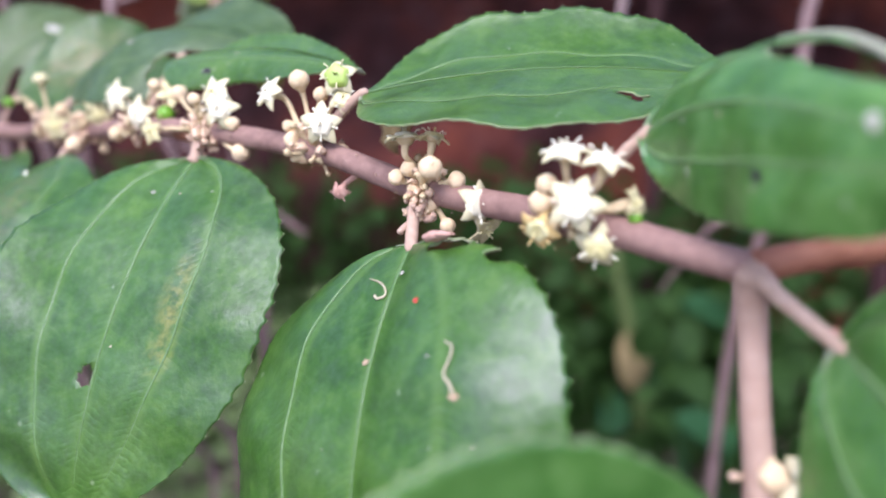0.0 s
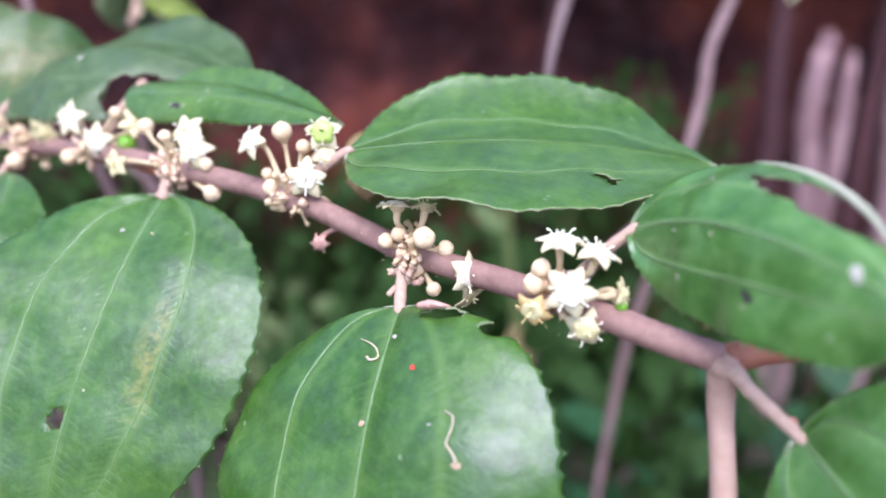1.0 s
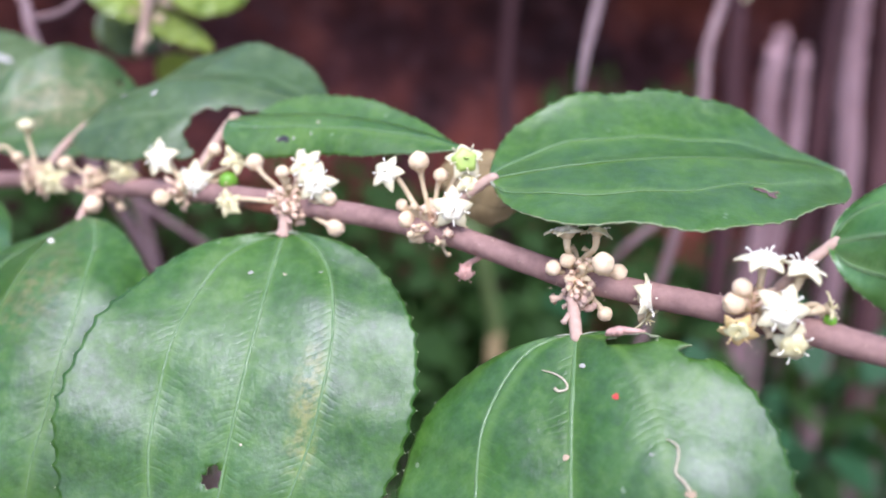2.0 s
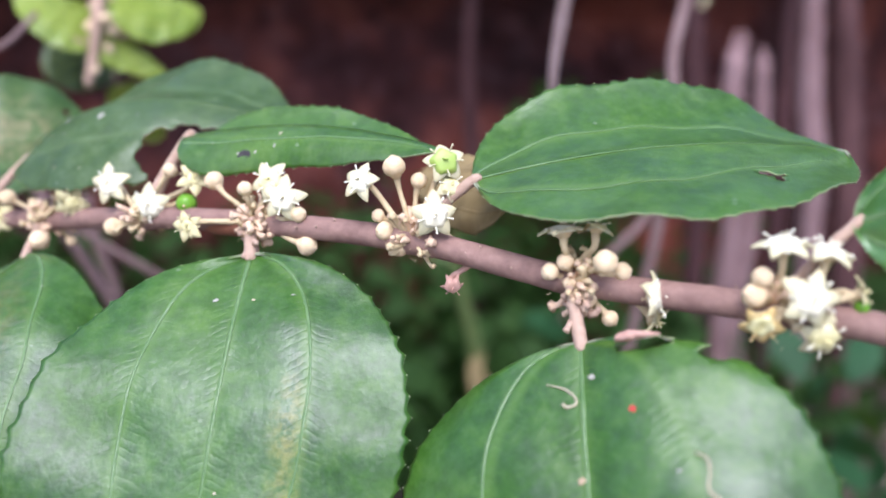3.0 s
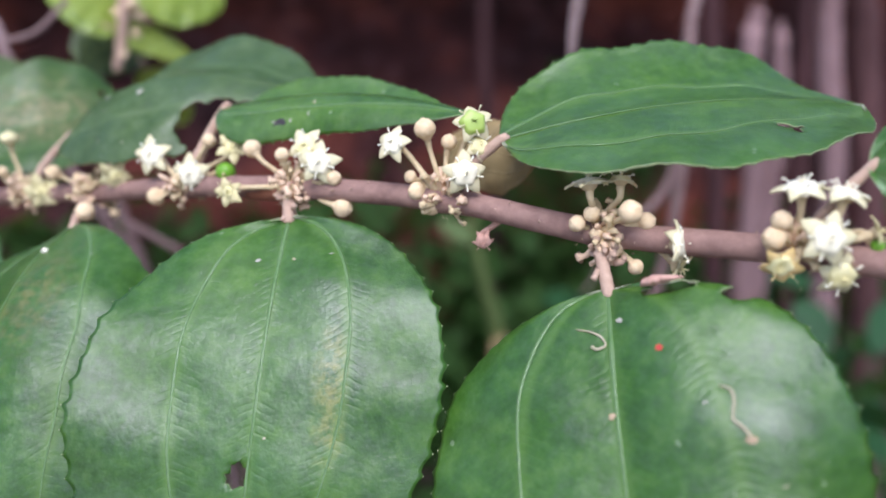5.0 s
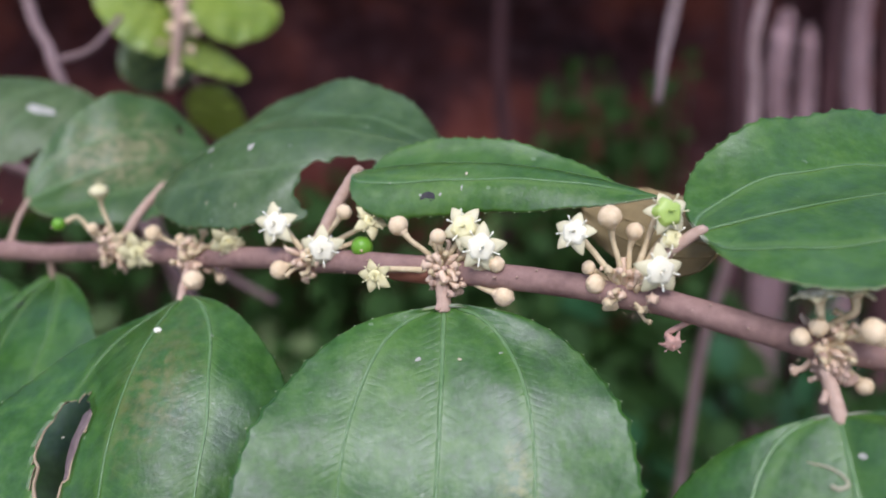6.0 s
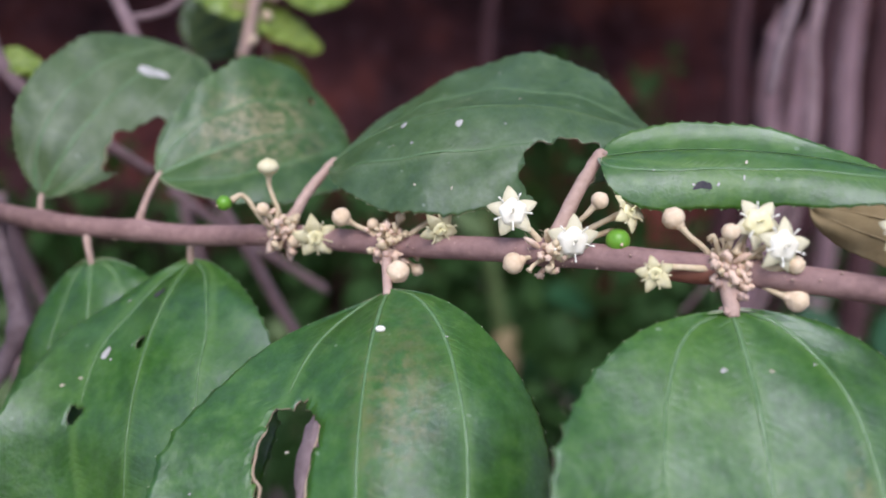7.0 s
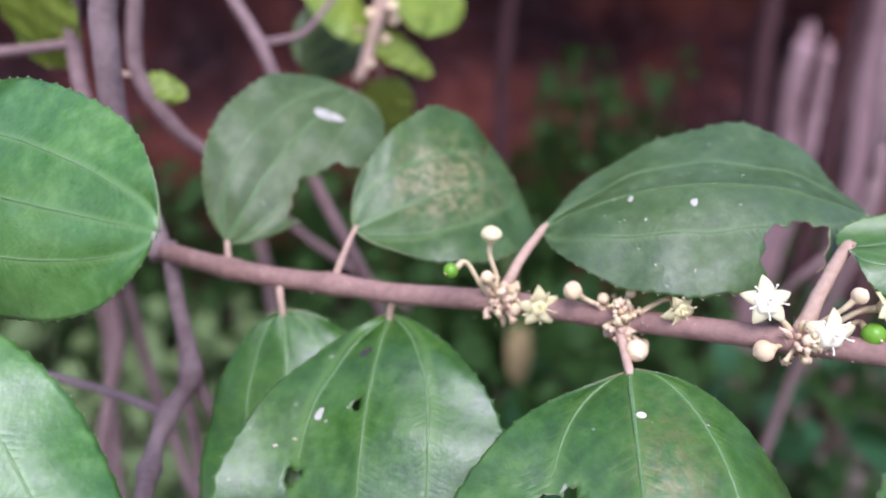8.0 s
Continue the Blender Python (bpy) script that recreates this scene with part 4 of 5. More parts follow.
cluster("j", [
    ('flower', (0.0337, 0.1404, 0.8168), (-0.06, 0.34, 0.94), 4.6),
    ('flower_yellow', (0.0372, 0.1395, 0.8172), (0.14, 0.31, 0.94), 3.6),
    ('bud', (0.0325, 0.1404, 0.8119), (-0.82, -0.27, 0.50), 2.0),
    ('bud', (0.0341, 0.1400, 0.8131), (-0.45, -0.31, 0.84), 2.0),
    ('bud', (0.0373, 0.1361, 0.8143), (0.24, -0.75, 0.62), 2.7),
    ('bud', (0.0400, 0.1381, 0.8124), (0.83, -0.43, 0.35), 2.1),
    ('bud', (0.0364, 0.1390, 0.8090), (0.17, -0.89, -0.42), 2.4),
    ('flower', (0.0428, 0.1349, 0.8106), (0.77, -0.59, 0.23), 5.1),
    ('old', (0.0435, 0.1363, 0.8073), (0.65, -0.55, -0.52), 4.3),
    ('bud', (0.0389, 0.1379, 0.8070), (0.54, -0.60, -0.59), 1.9),
    ('bud', (0.0346, 0.1397, 0.8107), (-0.56, -0.77, 0.31), 1.5),
], 26)
cluster("k", [
    ('flower', (0.0519, 0.1277, 0.8185), (-0.12, -0.05, 0.99), 4.9),
    ('flower', (0.0558, 0.1262, 0.8181), (0.24, -0.01, 0.97), 4.6),
    ('flower', (0.0531, 0.1239, 0.8142), (-0.15, -0.93, 0.33), 5.2),
    ('orange', (0.0496, 0.1258, 0.8109), (-0.33, -0.90, -0.29), 4.0),
    ('flower_yellow', (0.0555, 0.1245, 0.8098), (-0.05, -0.98, -0.18), 4.7),
    ('bud', (0.0503, 0.1279, 0.8150), (-0.76, -0.14, 0.64), 2.2),
    ('bud', (0.0498, 0.1280, 0.8131), (-0.93, -0.21, 0.29), 2.6),
    ('old', (0.0586, 0.1245, 0.8143), (0.83, -0.37, 0.41), 3.0),
    ('fruit_small', (0.0587, 0.1243, 0.8129), (0.47, -0.78, -0.42), 1.4),
], 27)
cluster((0.0686, 0.1110, 0.7948), [
    ('flower', (0.0732, 0.1089, 0.7954), (0.23, -0.74, 0.63), 6.0),
    ('bud', (0.0696, 0.1090, 0.7961), (0.07, -0.68, -0.73), 2.6),
], 28)

# ---------------------------------------------------------------- the trunk stem behind, and neighbouring twigs
shrub = thing("shrub_stem", (-0.0997, 0.2220, 0.7922), "grey-mauve woody shrub stem with knobbly lower shoot", "shrub")
up_line = spline([(-0.0985, 0.2279, 0.7977), (-0.1023, 0.2341, 0.8062), (-0.1065, 0.2411, 0.8168), (-0.1072, 0.2409, 0.8295), (-0.1069, 0.2408, 0.8374), (-0.1020, 0.2399, 0.8504)], 12)
child("trunk", mesh_of("trunk", *tube(up_line, [0.0021, 0.0021, 0.0022, 0.0022], 16, 0.02, 31), [BARK_GREY]), shrub, "upright mauve-grey stem")
low_line = spline([(-0.0975, 0.2270, 0.8010), (-0.0960, 0.2238, 0.7907), (-0.0939, 0.2186, 0.7810), (-0.0975, 0.2158, 0.7749), (-0.0996, 0.2100, 0.7705), (-0.0997, 0.1970, 0.7701), (-0.0989, 0.1891, 0.7619)], 10)
child("lower_shoot", mesh_of("lower_shoot", *tube(low_line, swell(low_line, 0.00135, [low_line[20], low_line[30], low_line[42]], 0.0007), 14, 0.05, 32), [BARK_GREY]), shrub, "knobbly mauve shoot")
for i, (pts, r) in enumerate((
        ([(-0.0941, 0.2203, 0.7802), (-0.0901, 0.2186, 0.7712), (-0.0884, 0.2189, 0.7606)], [0.0012, 0.0010]),
        ([(-0.0975, 0.2158, 0.7749), (-0.1061, 0.2228, 0.7744), (-0.1213, 0.2314, 0.7746)], [0.0009, 0.0007]))):
    child("twig", mesh_of("twig", *tube(spline(pts, 8), r, 10, 0.05, 40 + i), [BARK_GREY]), shrub)

n2 = leaf(shrub, FRESH_SHEEN, UNDER, Blade((-0.13078, 0.21379, 0.81766), (0.671, -0.736, 0.094), (-0.707, -0.595, 0.383), 0.0484, 0.0152, 0.87, 0.53, 0.57, -0.03, 0.28, -0.03), 14, label="bright green toothed leaf with a pale sheen")
n3 = leaf(shrub, FRESH_SHEEN, UNDER, Blade((-0.12767, 0.18747, 0.80749), (0.576, -0.679, -0.455), (-0.083, -0.602, 0.794), 0.0523, 0.0156, 0.86, 0.50, 0.64, -0.06, 0.41, 0.05), 15, label="bright green toothed leaf")

thicket = thing("thicket", (-0.0845, 0.3150, 0.7812), "bare mauve twigs of the shrub behind", "shrub")
for i, (pts, r) in enumerate((
        ([(-0.1015, 0.3199, 0.8668), (-0.0901, 0.2927, 0.8366), (-0.0848, 0.2849, 0.8280), (-0.0806, 0.2768, 0.8211), (-0.0702, 0.2718, 0.7959), (-0.0597, 0.2667, 0.7772), (-0.0523, 0.2657, 0.7614), (-0.0441, 0.2643, 0.7427), (-0.0362, 0.2651, 0.6977)], [0.0014, 0.0015, 0.0014]),
        ([(-0.0825, 0.2809, 0.8251), (-0.0776, 0.2812, 0.8260), (-0.0727, 0.2815, 0.8281), (-0.0666, 0.2862, 0.8348)], [0.0009, 0.0007]),
        ([(-0.1081, 0.2695, 0.8581), (-0.1057, 0.2662, 0.8382), (-0.1061, 0.2655, 0.8214), (-0.0997, 0.2619, 0.8116), (-0.0935, 0.2624, 0.8059), (-0.0869, 0.2626, 0.8019), (-0.0780, 0.2657, 0.7942)], [0.0015, 0.0015, 0.0012]),
        ([(-0.1167, 0.2676, 0.8571), (-0.1183, 0.2713, 0.8247), (-0.1157, 0.2645, 0.8133), (-0.1145, 0.2640, 0.8008), (-0.1118, 0.2611, 0.7742)], [0.0017, 0.0015, 0.0015]),
        ([(-0.1413, 0.2694, 0.8211), (-0.1296, 0.2712, 0.8223), (-0.1183, 0.2713, 0.8244)], [0.0011, 0.0011]),
        ([(-0.0850, 0.3621, 0.7668), (-0.0831, 0.3603, 0.7486), (-0.0793, 0.3601, 0.7315), (-0.0762, 0.3594, 0.7042), (-0.0782, 0.3581, 0.6652), (-0.0813, 0.3610, 0.6047)], [0.0019, 0.0020]),
        ([(-0.0808, 0.3088, 0.7771), (-0.0733, 0.3072, 0.7713), (-0.0670, 0.3071, 0.7662), (-0.0538, 0.3068, 0.7568), (-0.0381, 0.3100, 0.7437)], [0.0013, 0.0012]),
        ([(-0.1296, 0.3250, 0.7711), (-0.1279, 0.3233, 0.7497), (-0.1269, 0.3260, 0.7246), (-0.1274, 0.3261, 0.6973), (-0.1255, 0.3254, 0.6589), (-0.1155, 0.3599, 0.6108)], [0.0017, 0.0018]),
        ([(-0.1224, 0.3033, 0.7731), (-0.1164, 0.3018, 0.7532), (-0.1129, 0.3040, 0.7295), (-0.1071, 0.3036, 0.7064), (-0.0982, 0.3027, 0.6771), (-0.0855, 0.3299, 0.6408)], [0.0015, 0.0019]),
        ([(-0.0981, 0.2493, 0.7727), (-0.0973, 0.2468, 0.7585), (-0.0955, 0.2458, 0.7433), (-0.0948, 0.2452, 0.7283), (-0.0934, 0.2491, 0.6890)], [0.0011, 0.0016]),
        ([(-0.1235, 0.2980, 0.7991), (-0.1221, 0.2931, 0.7822), (-0.1195, 0.2939, 0.7606), (-0.1183, 0.2934, 0.7446), (-0.1212, 0.2925, 0.7281), (-0.1245, 0.2924, 0.6954)], [0.0020, 0.0018]),
        ([(0.1209, 0.3195, 0.7844), (0.1168, 0.3186, 0.7646), (0.1066, 0.3192, 0.7522), (0.1010, 0.3195, 0.7460), (0.0878, 0.3235, 0.7218)], [0.0017, 0.0015, 0.0013, 0.0005]),
        ([(0.1457, 0.3629, 0.8573), (0.1382, 0.3521, 0.8353), (0.1302, 0.3403, 0.8173), (0.1280, 0.3316, 0.8015), (0.1222, 0.3190, 0.7813), (0.1195, 0.3174, 0.7520), (0.1140, 0.3221, 0.6944)], [0.0021, 0.0022, 0.0018]))):
    if pts[-1][2] < 0.715:  # these stand in the ground
        pts = pts + [(pts[-1][0] * 1.02, pts[-1][1] + 0.008, 0.56), (pts[-1][0] * 1.05, pts[-1][1] + 0.014, 0.415)]
    child("twig", mesh_of("twig", *tube(spline(pts, 8), r, 12, 0.04, 60 + i), [TWIG]), thicket)

# hanging pale twig
hanging = thing("hanging_twig", (0.0710, 0.2627, 0.8289), "thin pale grey twig hanging down", "twig")
child("twig", mesh_of("twig", *tube(spline([(0.0775, 0.2949, 0.9108), (0.0731, 0.2711, 0.8607), (0.0679, 0.2624, 0.8426), (0.0661, 0.2609, 0.8325), (0.0647, 0.2603, 0.8232), (0.0640, 0.2596, 0.8134)], 8), [0.0014, 0.0016, 0.0017, 0.0018, 0.0014, 0.0009], 10, 0.08, 71), [BARK_GREY]), hanging)

# lime-green shoot
lime = thing("lime_shoot", (-0.0547, 0.2947, 0.8352), "young shoot with bright lime-green leaves and buds", "shoot")
shoot_line = spline([(-0.0555, 0.3169, 0.8908), (-0.0581, 0.3256, 0.8516), (-0.0542, 0.2988, 0.8380), (-0.0566, 0.2956, 0.8233), (-0.0589, 0.2944, 0.8154)], 8)
child("shoot_stem", mesh_of("shoot_stem", *tube(shoot_line, [0.0018, 0.0018, 0.0012], 10, 0.05, 75), [PETIOLE]), lime)
for i, (blade, mat) in enumerate((
        (Blade((-0.05643, 0.30087, 0.82931), (-0.734, -0.390, 0.556), (0.679, -0.441, 0.587), 0.0219, 0.0115, 0.71, 0.29, 0.49, 0.01, 0.57, 0.14), LIME),
        (Blade((-0.05303, 0.29985, 0.83545), (0.902, 0.431, -0.005), (0.304, -0.626, 0.718), 0.0276, 0.0109, 0.85, 0.90, 0.50, -0.01, 0.24, -0.06), LIME),
        (Blade((-0.05751, 0.29566, 0.82624), (0.887, 0.325, -0.329), (0.445, -0.792, 0.417), 0.0216, 0.0045, 0.80, 0.27, 0.19, -0.02, 0.15, 0.11), LIME),
        (Blade((-0.05240, 0.30170, 0.81452), (0.270, 0.402, -0.875), (0.010, -0.910, -0.414), 0.0224, 0.0075, 0.89, 0.27, 0.25, -0.02, 0.24, 0.01), LIME),
        (Blade((-0.05582, 0.32180, 0.82625), (-0.609, -0.720, -0.334), (0.604, -0.693, 0.393), 0.0256, 0.0103, 0.86, 0.27, 0.30, 0.04, 0.22, 0.00), GREY_GREEN),
        (Blade((-0.12372, 0.26766, 0.83900), (-0.102, 0.373, -0.922), (-0.418, -0.857, -0.301), 0.0241, 0.0088, 0.85, 0.21, 0.23, -0.07, 0.26, 0.01), LIME),
        (Blade((-0.10539, 0.26517, 0.81923), (0.965, -0.156, -0.213), (0.019, -0.765, 0.644), 0.0091, 0.0029, 0.90, 0.31, 0.31, -0.18, 0.07, 0.08), LIME))):
    leaf(lime, mat, UNDER, blade, 80 + i, teeth=16, vein=LIME, label="bright lime-green young leaf" if mat == LIME else "grey-green shaded leaf", petiole_from=blade.base - blade.m[:, 1] * 0.004, petiole_r=0.0005)
r_ = np.random.RandomState(5)
for i in range(16):
    q = shoot_line[r_.randint(8, len(shoot_line))] + r_.normal(size=3) * (0.0026, 0.002, 0.0022)
    child("bud", mesh_of("bud", *ball(q, r_.normal(size=3), r_.uniform(0.0010, 0.0017), 0.9, 6, 10), [BUD]), lime)

# tan leaf behind the stem
tan_leaf = thing("tan_leaf", (0.0247, 0.1563, 0.8150), "tan felted underside of a drooping leaf", "leaf")
leaf(tan_leaf, TAN, TAN, Blade((0.03141, 0.15746, 0.81543), (-0.375, 0.925, -0.054), (-0.772, -0.280, 0.570), 0.0270, 0.0061, 0.81, 0.59, 0.65, 0.00, 0.09, -0.01), 95, teeth=16, vein=TAN)

# ---------------------------------------------------------------- ground, bank, weeds
GROUND_Z = 0.43
SOIL, n_, l_, b_ = material("soil_litter", 0.95, 0.2)
f1 = noise_tex(n_, l_, 5, 6, 0.6)
f2 = noise_tex(n_, l_, 45, 6, 0.65)
c_ = ramp(n_, l_, f2, [(0.3, (0.042, 0.029, 0.025)), (0.5, (0.12, 0.086, 0.075)), (0.68, (0.28, 0.215, 0.195))])
c_ = mix(n_, l_, 0.45, c_, ramp(n_, l_, f1, [(0.35, (0.032, 0.018, 0.015)), (0.65, (0.075, 0.06, 0.045))]))
l_.new(c_, b_.inputs["Base Color"])
bump(n_, l_, b_, f2, 0.8, 0.01)

CLAY, n_, l_, b_ = material("red_clay_shaded", 0.95, 0.15)
f1 = noise_tex(n_, l_, 5.5, 5, 0.6)
f2 = noise_tex(n_, l_, 42, 6, 0.65)
# near-black stops put shade into the clay colour, beside its own red patches
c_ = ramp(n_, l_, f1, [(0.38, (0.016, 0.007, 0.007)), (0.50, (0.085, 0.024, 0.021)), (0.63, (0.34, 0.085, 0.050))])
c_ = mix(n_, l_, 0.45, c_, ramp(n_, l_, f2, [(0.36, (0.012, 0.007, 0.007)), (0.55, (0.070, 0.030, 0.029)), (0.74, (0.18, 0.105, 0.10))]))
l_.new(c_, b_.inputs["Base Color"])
bump(n_, l_, b_, f2, 1.0, 0.012)


def sheet(name, mat, fn, na, nb):
    verts, faces = [], []
    for i in range(na + 1):
        for j in range(nb + 1):
            verts.append(fn(i / na, j / nb))
    for i in range(na):
        for j in range(nb):
            a = i * (nb + 1) + j
            faces.append((a, a + nb + 1, a + nb + 2, a + 1))
    return put(name, mesh_of(name, verts, faces, [mat]))


def ground_at(s, t):
    q = lambda a: math.copysign(abs(a) ** 4 * 60 + abs(a) * 1.2, a)
    x, y = q(2 * s - 1), 0.6 + q(2 * t - 1)
    return (x, y, GROUND_Z + 0.03 * noise.noise(Vector((x * 3, y * 3, 0))) + 0.012 * noise.noise(Vector((x * 14, y * 14, 4))))


tagged(sheet("ground", SOIL, ground_at, 150, 150), "brown soil strewn with leaf litter", kind="structure")


def bank_at(s, t):
    """A cut face with a hollow, an unseen lip added over it for shade, and the slope above it."""
    x = -2.2 + 5.0 * s
    if t < 0.75:
        z = GROUND_Z - 0.1 + 0.72 * t / 0.75
        y = 0.86 + 0.10 * math.exp(-((z - 0.78) / 0.09) ** 2) - 0.95 * max(0.0, z - 0.83) ** 0.9
    else:
        z = GROUND_Z + 0.62 + 0.35 * (t - 0.75) / 0.25
        y = 0.86 - 0.95 * 0.22 ** 0.9 + 9.0 * ((t - 0.75) / 0.25) ** 2
    if t > 0.995 or not 0.002 < s < 0.998:
        z = GROUND_Z - 0.1
    y += 0.08 * noise.noise(Vector((x * 3.2, z * 3.2, 9))) + 0.05 * noise.noise(Vector((x * 11, z * 4, 2))) + 0.018 * noise.noise(Vector((x * 38, z * 22, 5)))
    return (x, y, z)


tagged(sheet("earth_bank", CLAY, bank_at, 260, 110), "dark red-brown earth bank hollowed under an added shading lip", kind="structure")

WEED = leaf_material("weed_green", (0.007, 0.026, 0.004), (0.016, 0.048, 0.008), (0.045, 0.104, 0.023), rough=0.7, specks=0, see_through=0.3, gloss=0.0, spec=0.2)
WEED_TEAL = leaf_material("weed_teal", (0.007, 0.040, 0.012), (0.013, 0.066, 0.020), (0.028, 0.098, 0.036), rough=0.6, specks=0, see_through=0.2, gloss=0.0, spec=0.3)
WEED_PALE = leaf_material("weed_pale", (0.065, 0.105, 0.035), (0.115, 0.175, 0.062), (0.19, 0.25, 0.11), rough=0.7, specks=0, see_through=0.3, gloss=0.0, spec=0.2)
STRAW = soft_material("dry_litter", (0.14, 0.098, 0.085), (0.36, 0.27, 0.24), 40, 0.9)


def weed_patch(name, count, box, size, mat, seed, label, droop=0.6):
    """Many small pointed leaves on thin stalks, in one sheet of stuff."""
    q = np.random.RandomState(seed)
    verts, faces, uvs = [], [], []
    lo, hi = np.array(box[0]), np.array(box[1])
    for _ in range(count):
        at = lo + (hi - lo) * q.rand(3) ** (1, 1, 1.4)
        d = unit(q.normal(size=3) * (1, 1, 0.5) + (0, -0.5, -droop * q.rand()))
        m = frame_of(d, q.normal(size=3) * 0.5 + (0, -0.4, 0.8))
        ln = q.uniform(*size)
        w = ln * q.uniform(0.28, 0.42)
        o = len(verts)
        for i in range(6):
            u = i / 5
            h = w * math.sin(math.pi * min(0.98, u * 0.92 + 0.06)) ** 0.8
            for k in (-1, 0, 1):
                verts.append(at + m @ np.array([k * h, u * ln, -0.25 * ln * u * u + (0.18 * h if k else 0)]))
                uvs.append((k * 0.5, u))
        for i in range(5):
            for k in range(2):
                a = o + i * 3 + k
                faces.append((a, a + 1, a + 4, a + 3))
        foot = np.array([at[0] + q.normal() * 0.01, at[1] + q.normal() * 0.01, max(at[2] - 0.09, GROUND_Z - 0.01)])
        o = len(verts)
        for p in (foot, at):
            verts += [p + (0.0008, 0, 0), p + (-0.0008, 0.0005, 0), p + (0, -0.0008, 0)]
            uvs += [(0, 0)] * 3
        faces += [(o, o + 1, o + 4, o + 3), (o + 1, o + 2, o + 5, o + 4), (o + 2, o, o + 3, o + 5)]
    return tagged(put(name, mesh_of(name, verts, faces, [mat], uv=uvs)), label, "weeds", kind="stuff")


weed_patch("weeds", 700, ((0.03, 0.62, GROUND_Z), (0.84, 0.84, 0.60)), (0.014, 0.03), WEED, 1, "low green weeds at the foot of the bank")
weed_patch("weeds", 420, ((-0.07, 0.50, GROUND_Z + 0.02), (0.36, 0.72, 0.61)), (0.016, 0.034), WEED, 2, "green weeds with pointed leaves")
weed_patch("weeds", 34, ((0.08, 0.46, 0.50), (0.42, 0.62, 0.66)), (0.025, 0.045), WEED_TEAL, 3, "broad blue-green weed leaves in the shade")
weed_patch("weeds", 420, ((-0.50, 0.42, GROUND_Z + 0.02), (-0.12, 0.72, 0.57)), (0.014, 0.03), WEED_PALE, 4, "low green weeds under the shrub")
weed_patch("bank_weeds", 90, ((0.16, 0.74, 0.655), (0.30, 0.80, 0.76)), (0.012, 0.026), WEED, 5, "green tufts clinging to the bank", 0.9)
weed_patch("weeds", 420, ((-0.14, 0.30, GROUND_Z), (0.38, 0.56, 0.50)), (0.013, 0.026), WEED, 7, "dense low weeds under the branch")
# the patch at 0.70 to 0.84 also stands in for shade low on the bank
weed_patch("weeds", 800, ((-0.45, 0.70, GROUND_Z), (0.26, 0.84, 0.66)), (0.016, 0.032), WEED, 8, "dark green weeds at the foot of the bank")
weed_patch("weeds", 150, ((-0.21, 0.60, GROUND_Z), (-0.04, 0.80, 0.54)), (0.013, 0.03), WEED_PALE, 9, "pale green weeds under the shrub")
weed_patch("leaf_litter", 1300, ((-0.9, 0.3, GROUND_Z), (1.2, 0.85, GROUND_Z + 0.02)), (0.014, 0.03), STRAW, 6, "dry fallen leaves on the soil", 0.1)

# weed stalk with a withered leaf
WILT = soft_material("wilted_tan", (0.14, 0.105, 0.045), (0.24, 0.18, 0.085), 120, 0.85)
STALK_GREEN = soft_material("stalk_olive", (0.055, 0.085, 0.022), (0.11, 0.15, 0.045), 120, 0.8)
wilted = thing("wilted_weed", (0.128, 0.60, GROUND_Z), "olive weed stalk with a withered tan leaf", "weed")
child("stalk", mesh_of("stalk", *tube(spline([(0.128, 0.600, GROUND_Z - 0.01), (0.120, 0.598, 0.50), (0.104, 0.594, 0.58), (0.092, 0.591, 0.63), (0.086, 0.590, 0.672)], 8), [0.0050, 0.0062, 0.0060, 0.0045, 0.0024], 10, 0.08, 301), [STALK_GREEN]), wilted)
leaf(wilted, WILT, WILT, Blade((0.106, 0.5900, 0.578), (0.25, -0.35, -0.55), (0.35, -0.85, 0.30), 0.046, 0.0150, 0.85, 0.9, 0.7, 0.0, 0.9, 0.1), 97, teeth=16, vein=WILT, label="withered tan leaf")
leaf(wilted, WEED_PALE, WEED_PALE, Blade((0.088, 0.5895, 0.655), (-0.5, -0.2, 0.35), (0.25, -0.8, 0.50), 0.030, 0.0080, 0.85, 0.4, 0.4, 0.0, 0.7, 0.1), 98, teeth=16, vein=WEED_PALE, label="pale green narrow leaf")

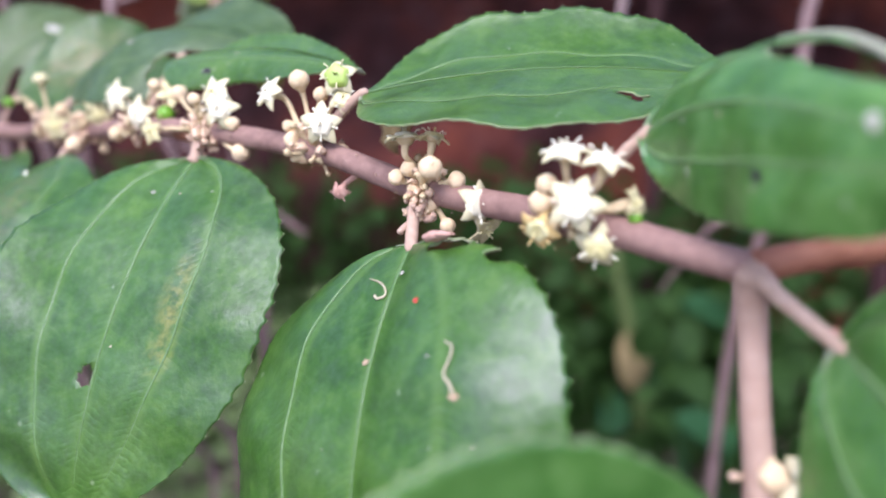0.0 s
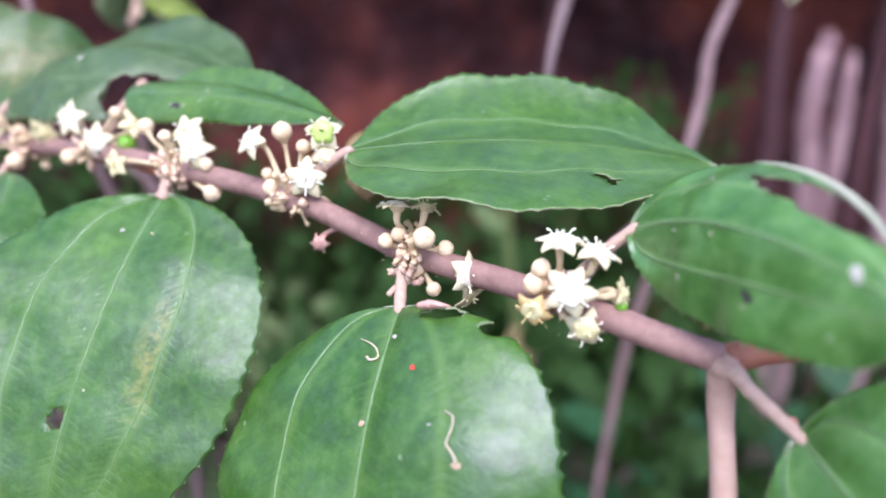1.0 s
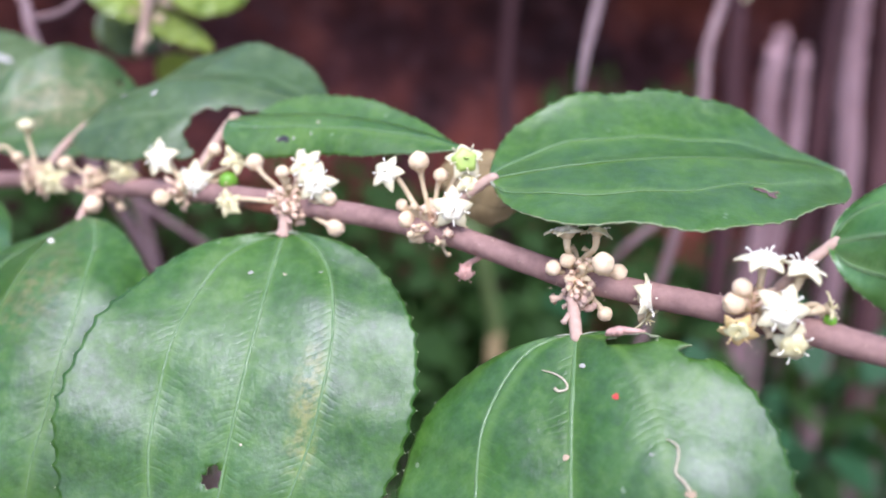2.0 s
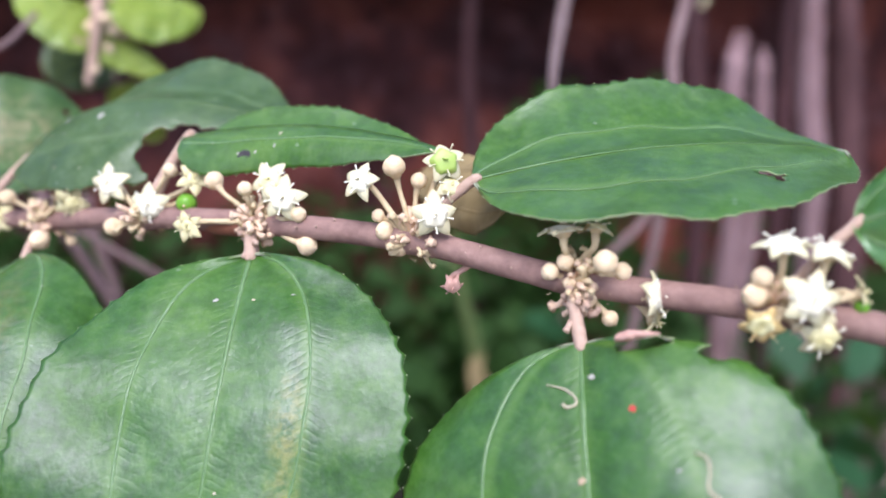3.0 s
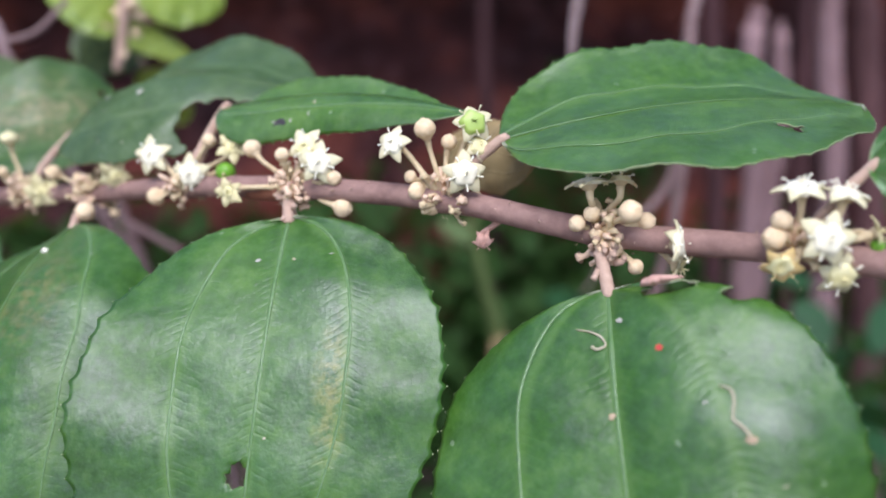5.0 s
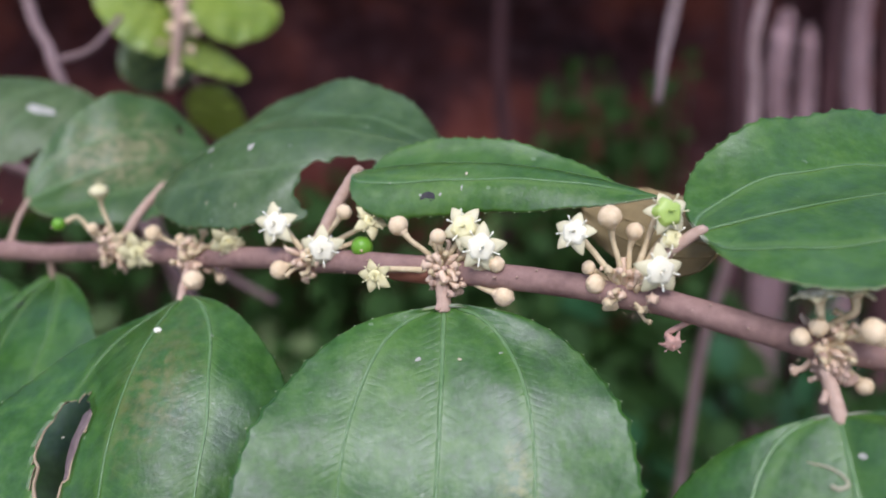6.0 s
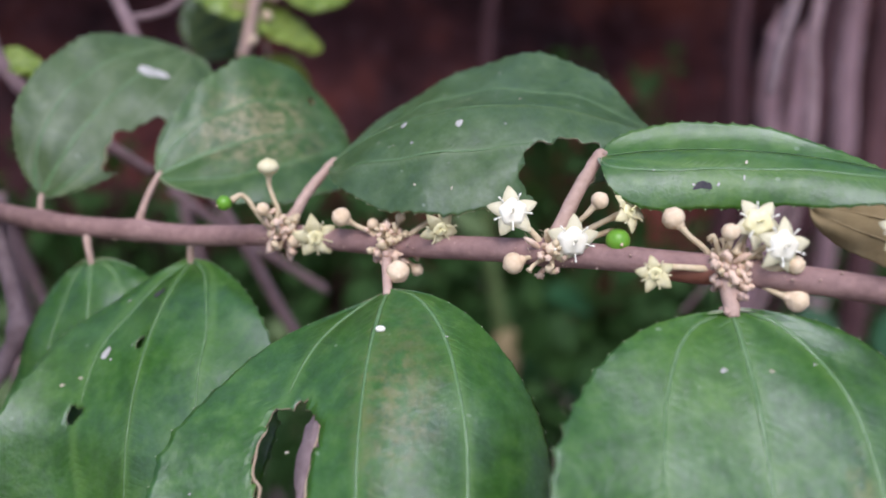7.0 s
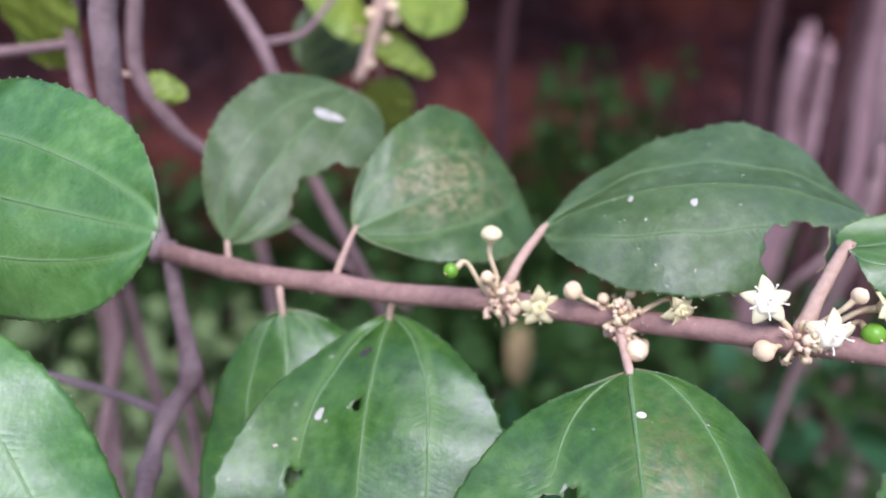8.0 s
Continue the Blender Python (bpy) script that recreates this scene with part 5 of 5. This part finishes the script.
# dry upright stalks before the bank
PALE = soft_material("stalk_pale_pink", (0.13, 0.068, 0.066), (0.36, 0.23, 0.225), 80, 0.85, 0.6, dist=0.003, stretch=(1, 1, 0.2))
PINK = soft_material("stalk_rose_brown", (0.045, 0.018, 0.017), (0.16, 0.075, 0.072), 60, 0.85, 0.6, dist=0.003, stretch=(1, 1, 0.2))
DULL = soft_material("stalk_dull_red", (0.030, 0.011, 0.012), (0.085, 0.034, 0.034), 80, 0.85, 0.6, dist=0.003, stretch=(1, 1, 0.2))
for i, (x0, z0, x1, z1, r, mat) in enumerate((
        (0.283, 0.796, 0.296, 0.700, 0.0085, PALE), (0.303, 0.790, 0.312, 0.700, 0.0062, PALE), (0.329, 0.862, 0.357, 0.693, 0.0090, PALE),
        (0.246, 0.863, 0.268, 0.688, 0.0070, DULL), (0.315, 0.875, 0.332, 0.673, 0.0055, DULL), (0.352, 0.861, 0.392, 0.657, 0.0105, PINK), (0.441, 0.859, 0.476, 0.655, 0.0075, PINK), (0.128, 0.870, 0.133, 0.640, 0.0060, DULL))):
    yy = 0.59 if i != 7 else 0.76
    st = thing("dry_stalk", (x1, yy + 0.005, GROUND_Z), "upright dry pinkish woody stalk by the bank" if mat in (PALE, PINK) else "upright dull red-brown woody stalk by the bank", "stalk", "dry stalks by the bank")
    q = np.random.RandomState(200 + i)
    xs = x1 + (x1 - x0) * 0.5
    pts = [(x0, yy, z0), ((x0 + x1) / 2 + q.normal() * 0.003, yy + 0.003, (z0 + z1) / 2), (x1, yy + 0.005, z1), (x1 + (x1 - x0) * 0.6, yy + 0.017, z1 - 0.13), (xs + 0.02, yy + 0.023, GROUND_Z - 0.02)]
    line = spline(pts, 8)
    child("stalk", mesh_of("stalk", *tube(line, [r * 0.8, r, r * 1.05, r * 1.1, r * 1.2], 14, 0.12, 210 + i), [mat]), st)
    child("knot", mesh_of("knot", *ball(line[5] + (r * 0.5, -r * 0.6, 0), (0.5, -0.8, 0.2), r * 0.45, 0.7, 6, 10), [mat]), st)
    child("knot", mesh_of("knot", *ball(line[17] + (-r * 0.6, -r * 0.5, 0), (-0.6, -0.7, 0.2), r * 0.4, 0.8, 6, 10), [mat]), st)
    for p_ in [line[0] + (q.uniform(-r, r) * 0.5, 0, 0) for _ in range(4)]:
        child("splinter", mesh_of("splinter", *tube([p_ - (0, 0, r * 0.3), p_ + (q.normal() * r * 0.3, 0, r * q.uniform(0.5, 1.8))], [r * 0.35, r * 0.1], 6), [mat]), st)
    # two white discs added on this stalk to paint a bright glint
    if i == 3:
        child("glint_discs", mesh_of("glint_discs", *join(ball(line[3] + (0.004, -r * 1.02, 0.0), (0.3, -0.9, 0.2), 0.0024, 0.45, 8, 12, 5, 0.08), ball(line[3] + (0.0015, -r * 1.05, -0.0032), (0.2, -0.9, 0.1), 0.0018, 0.45, 8, 12, 4, 0.08)), [SEPAL]), st, "small white discs standing in for a bright glint")
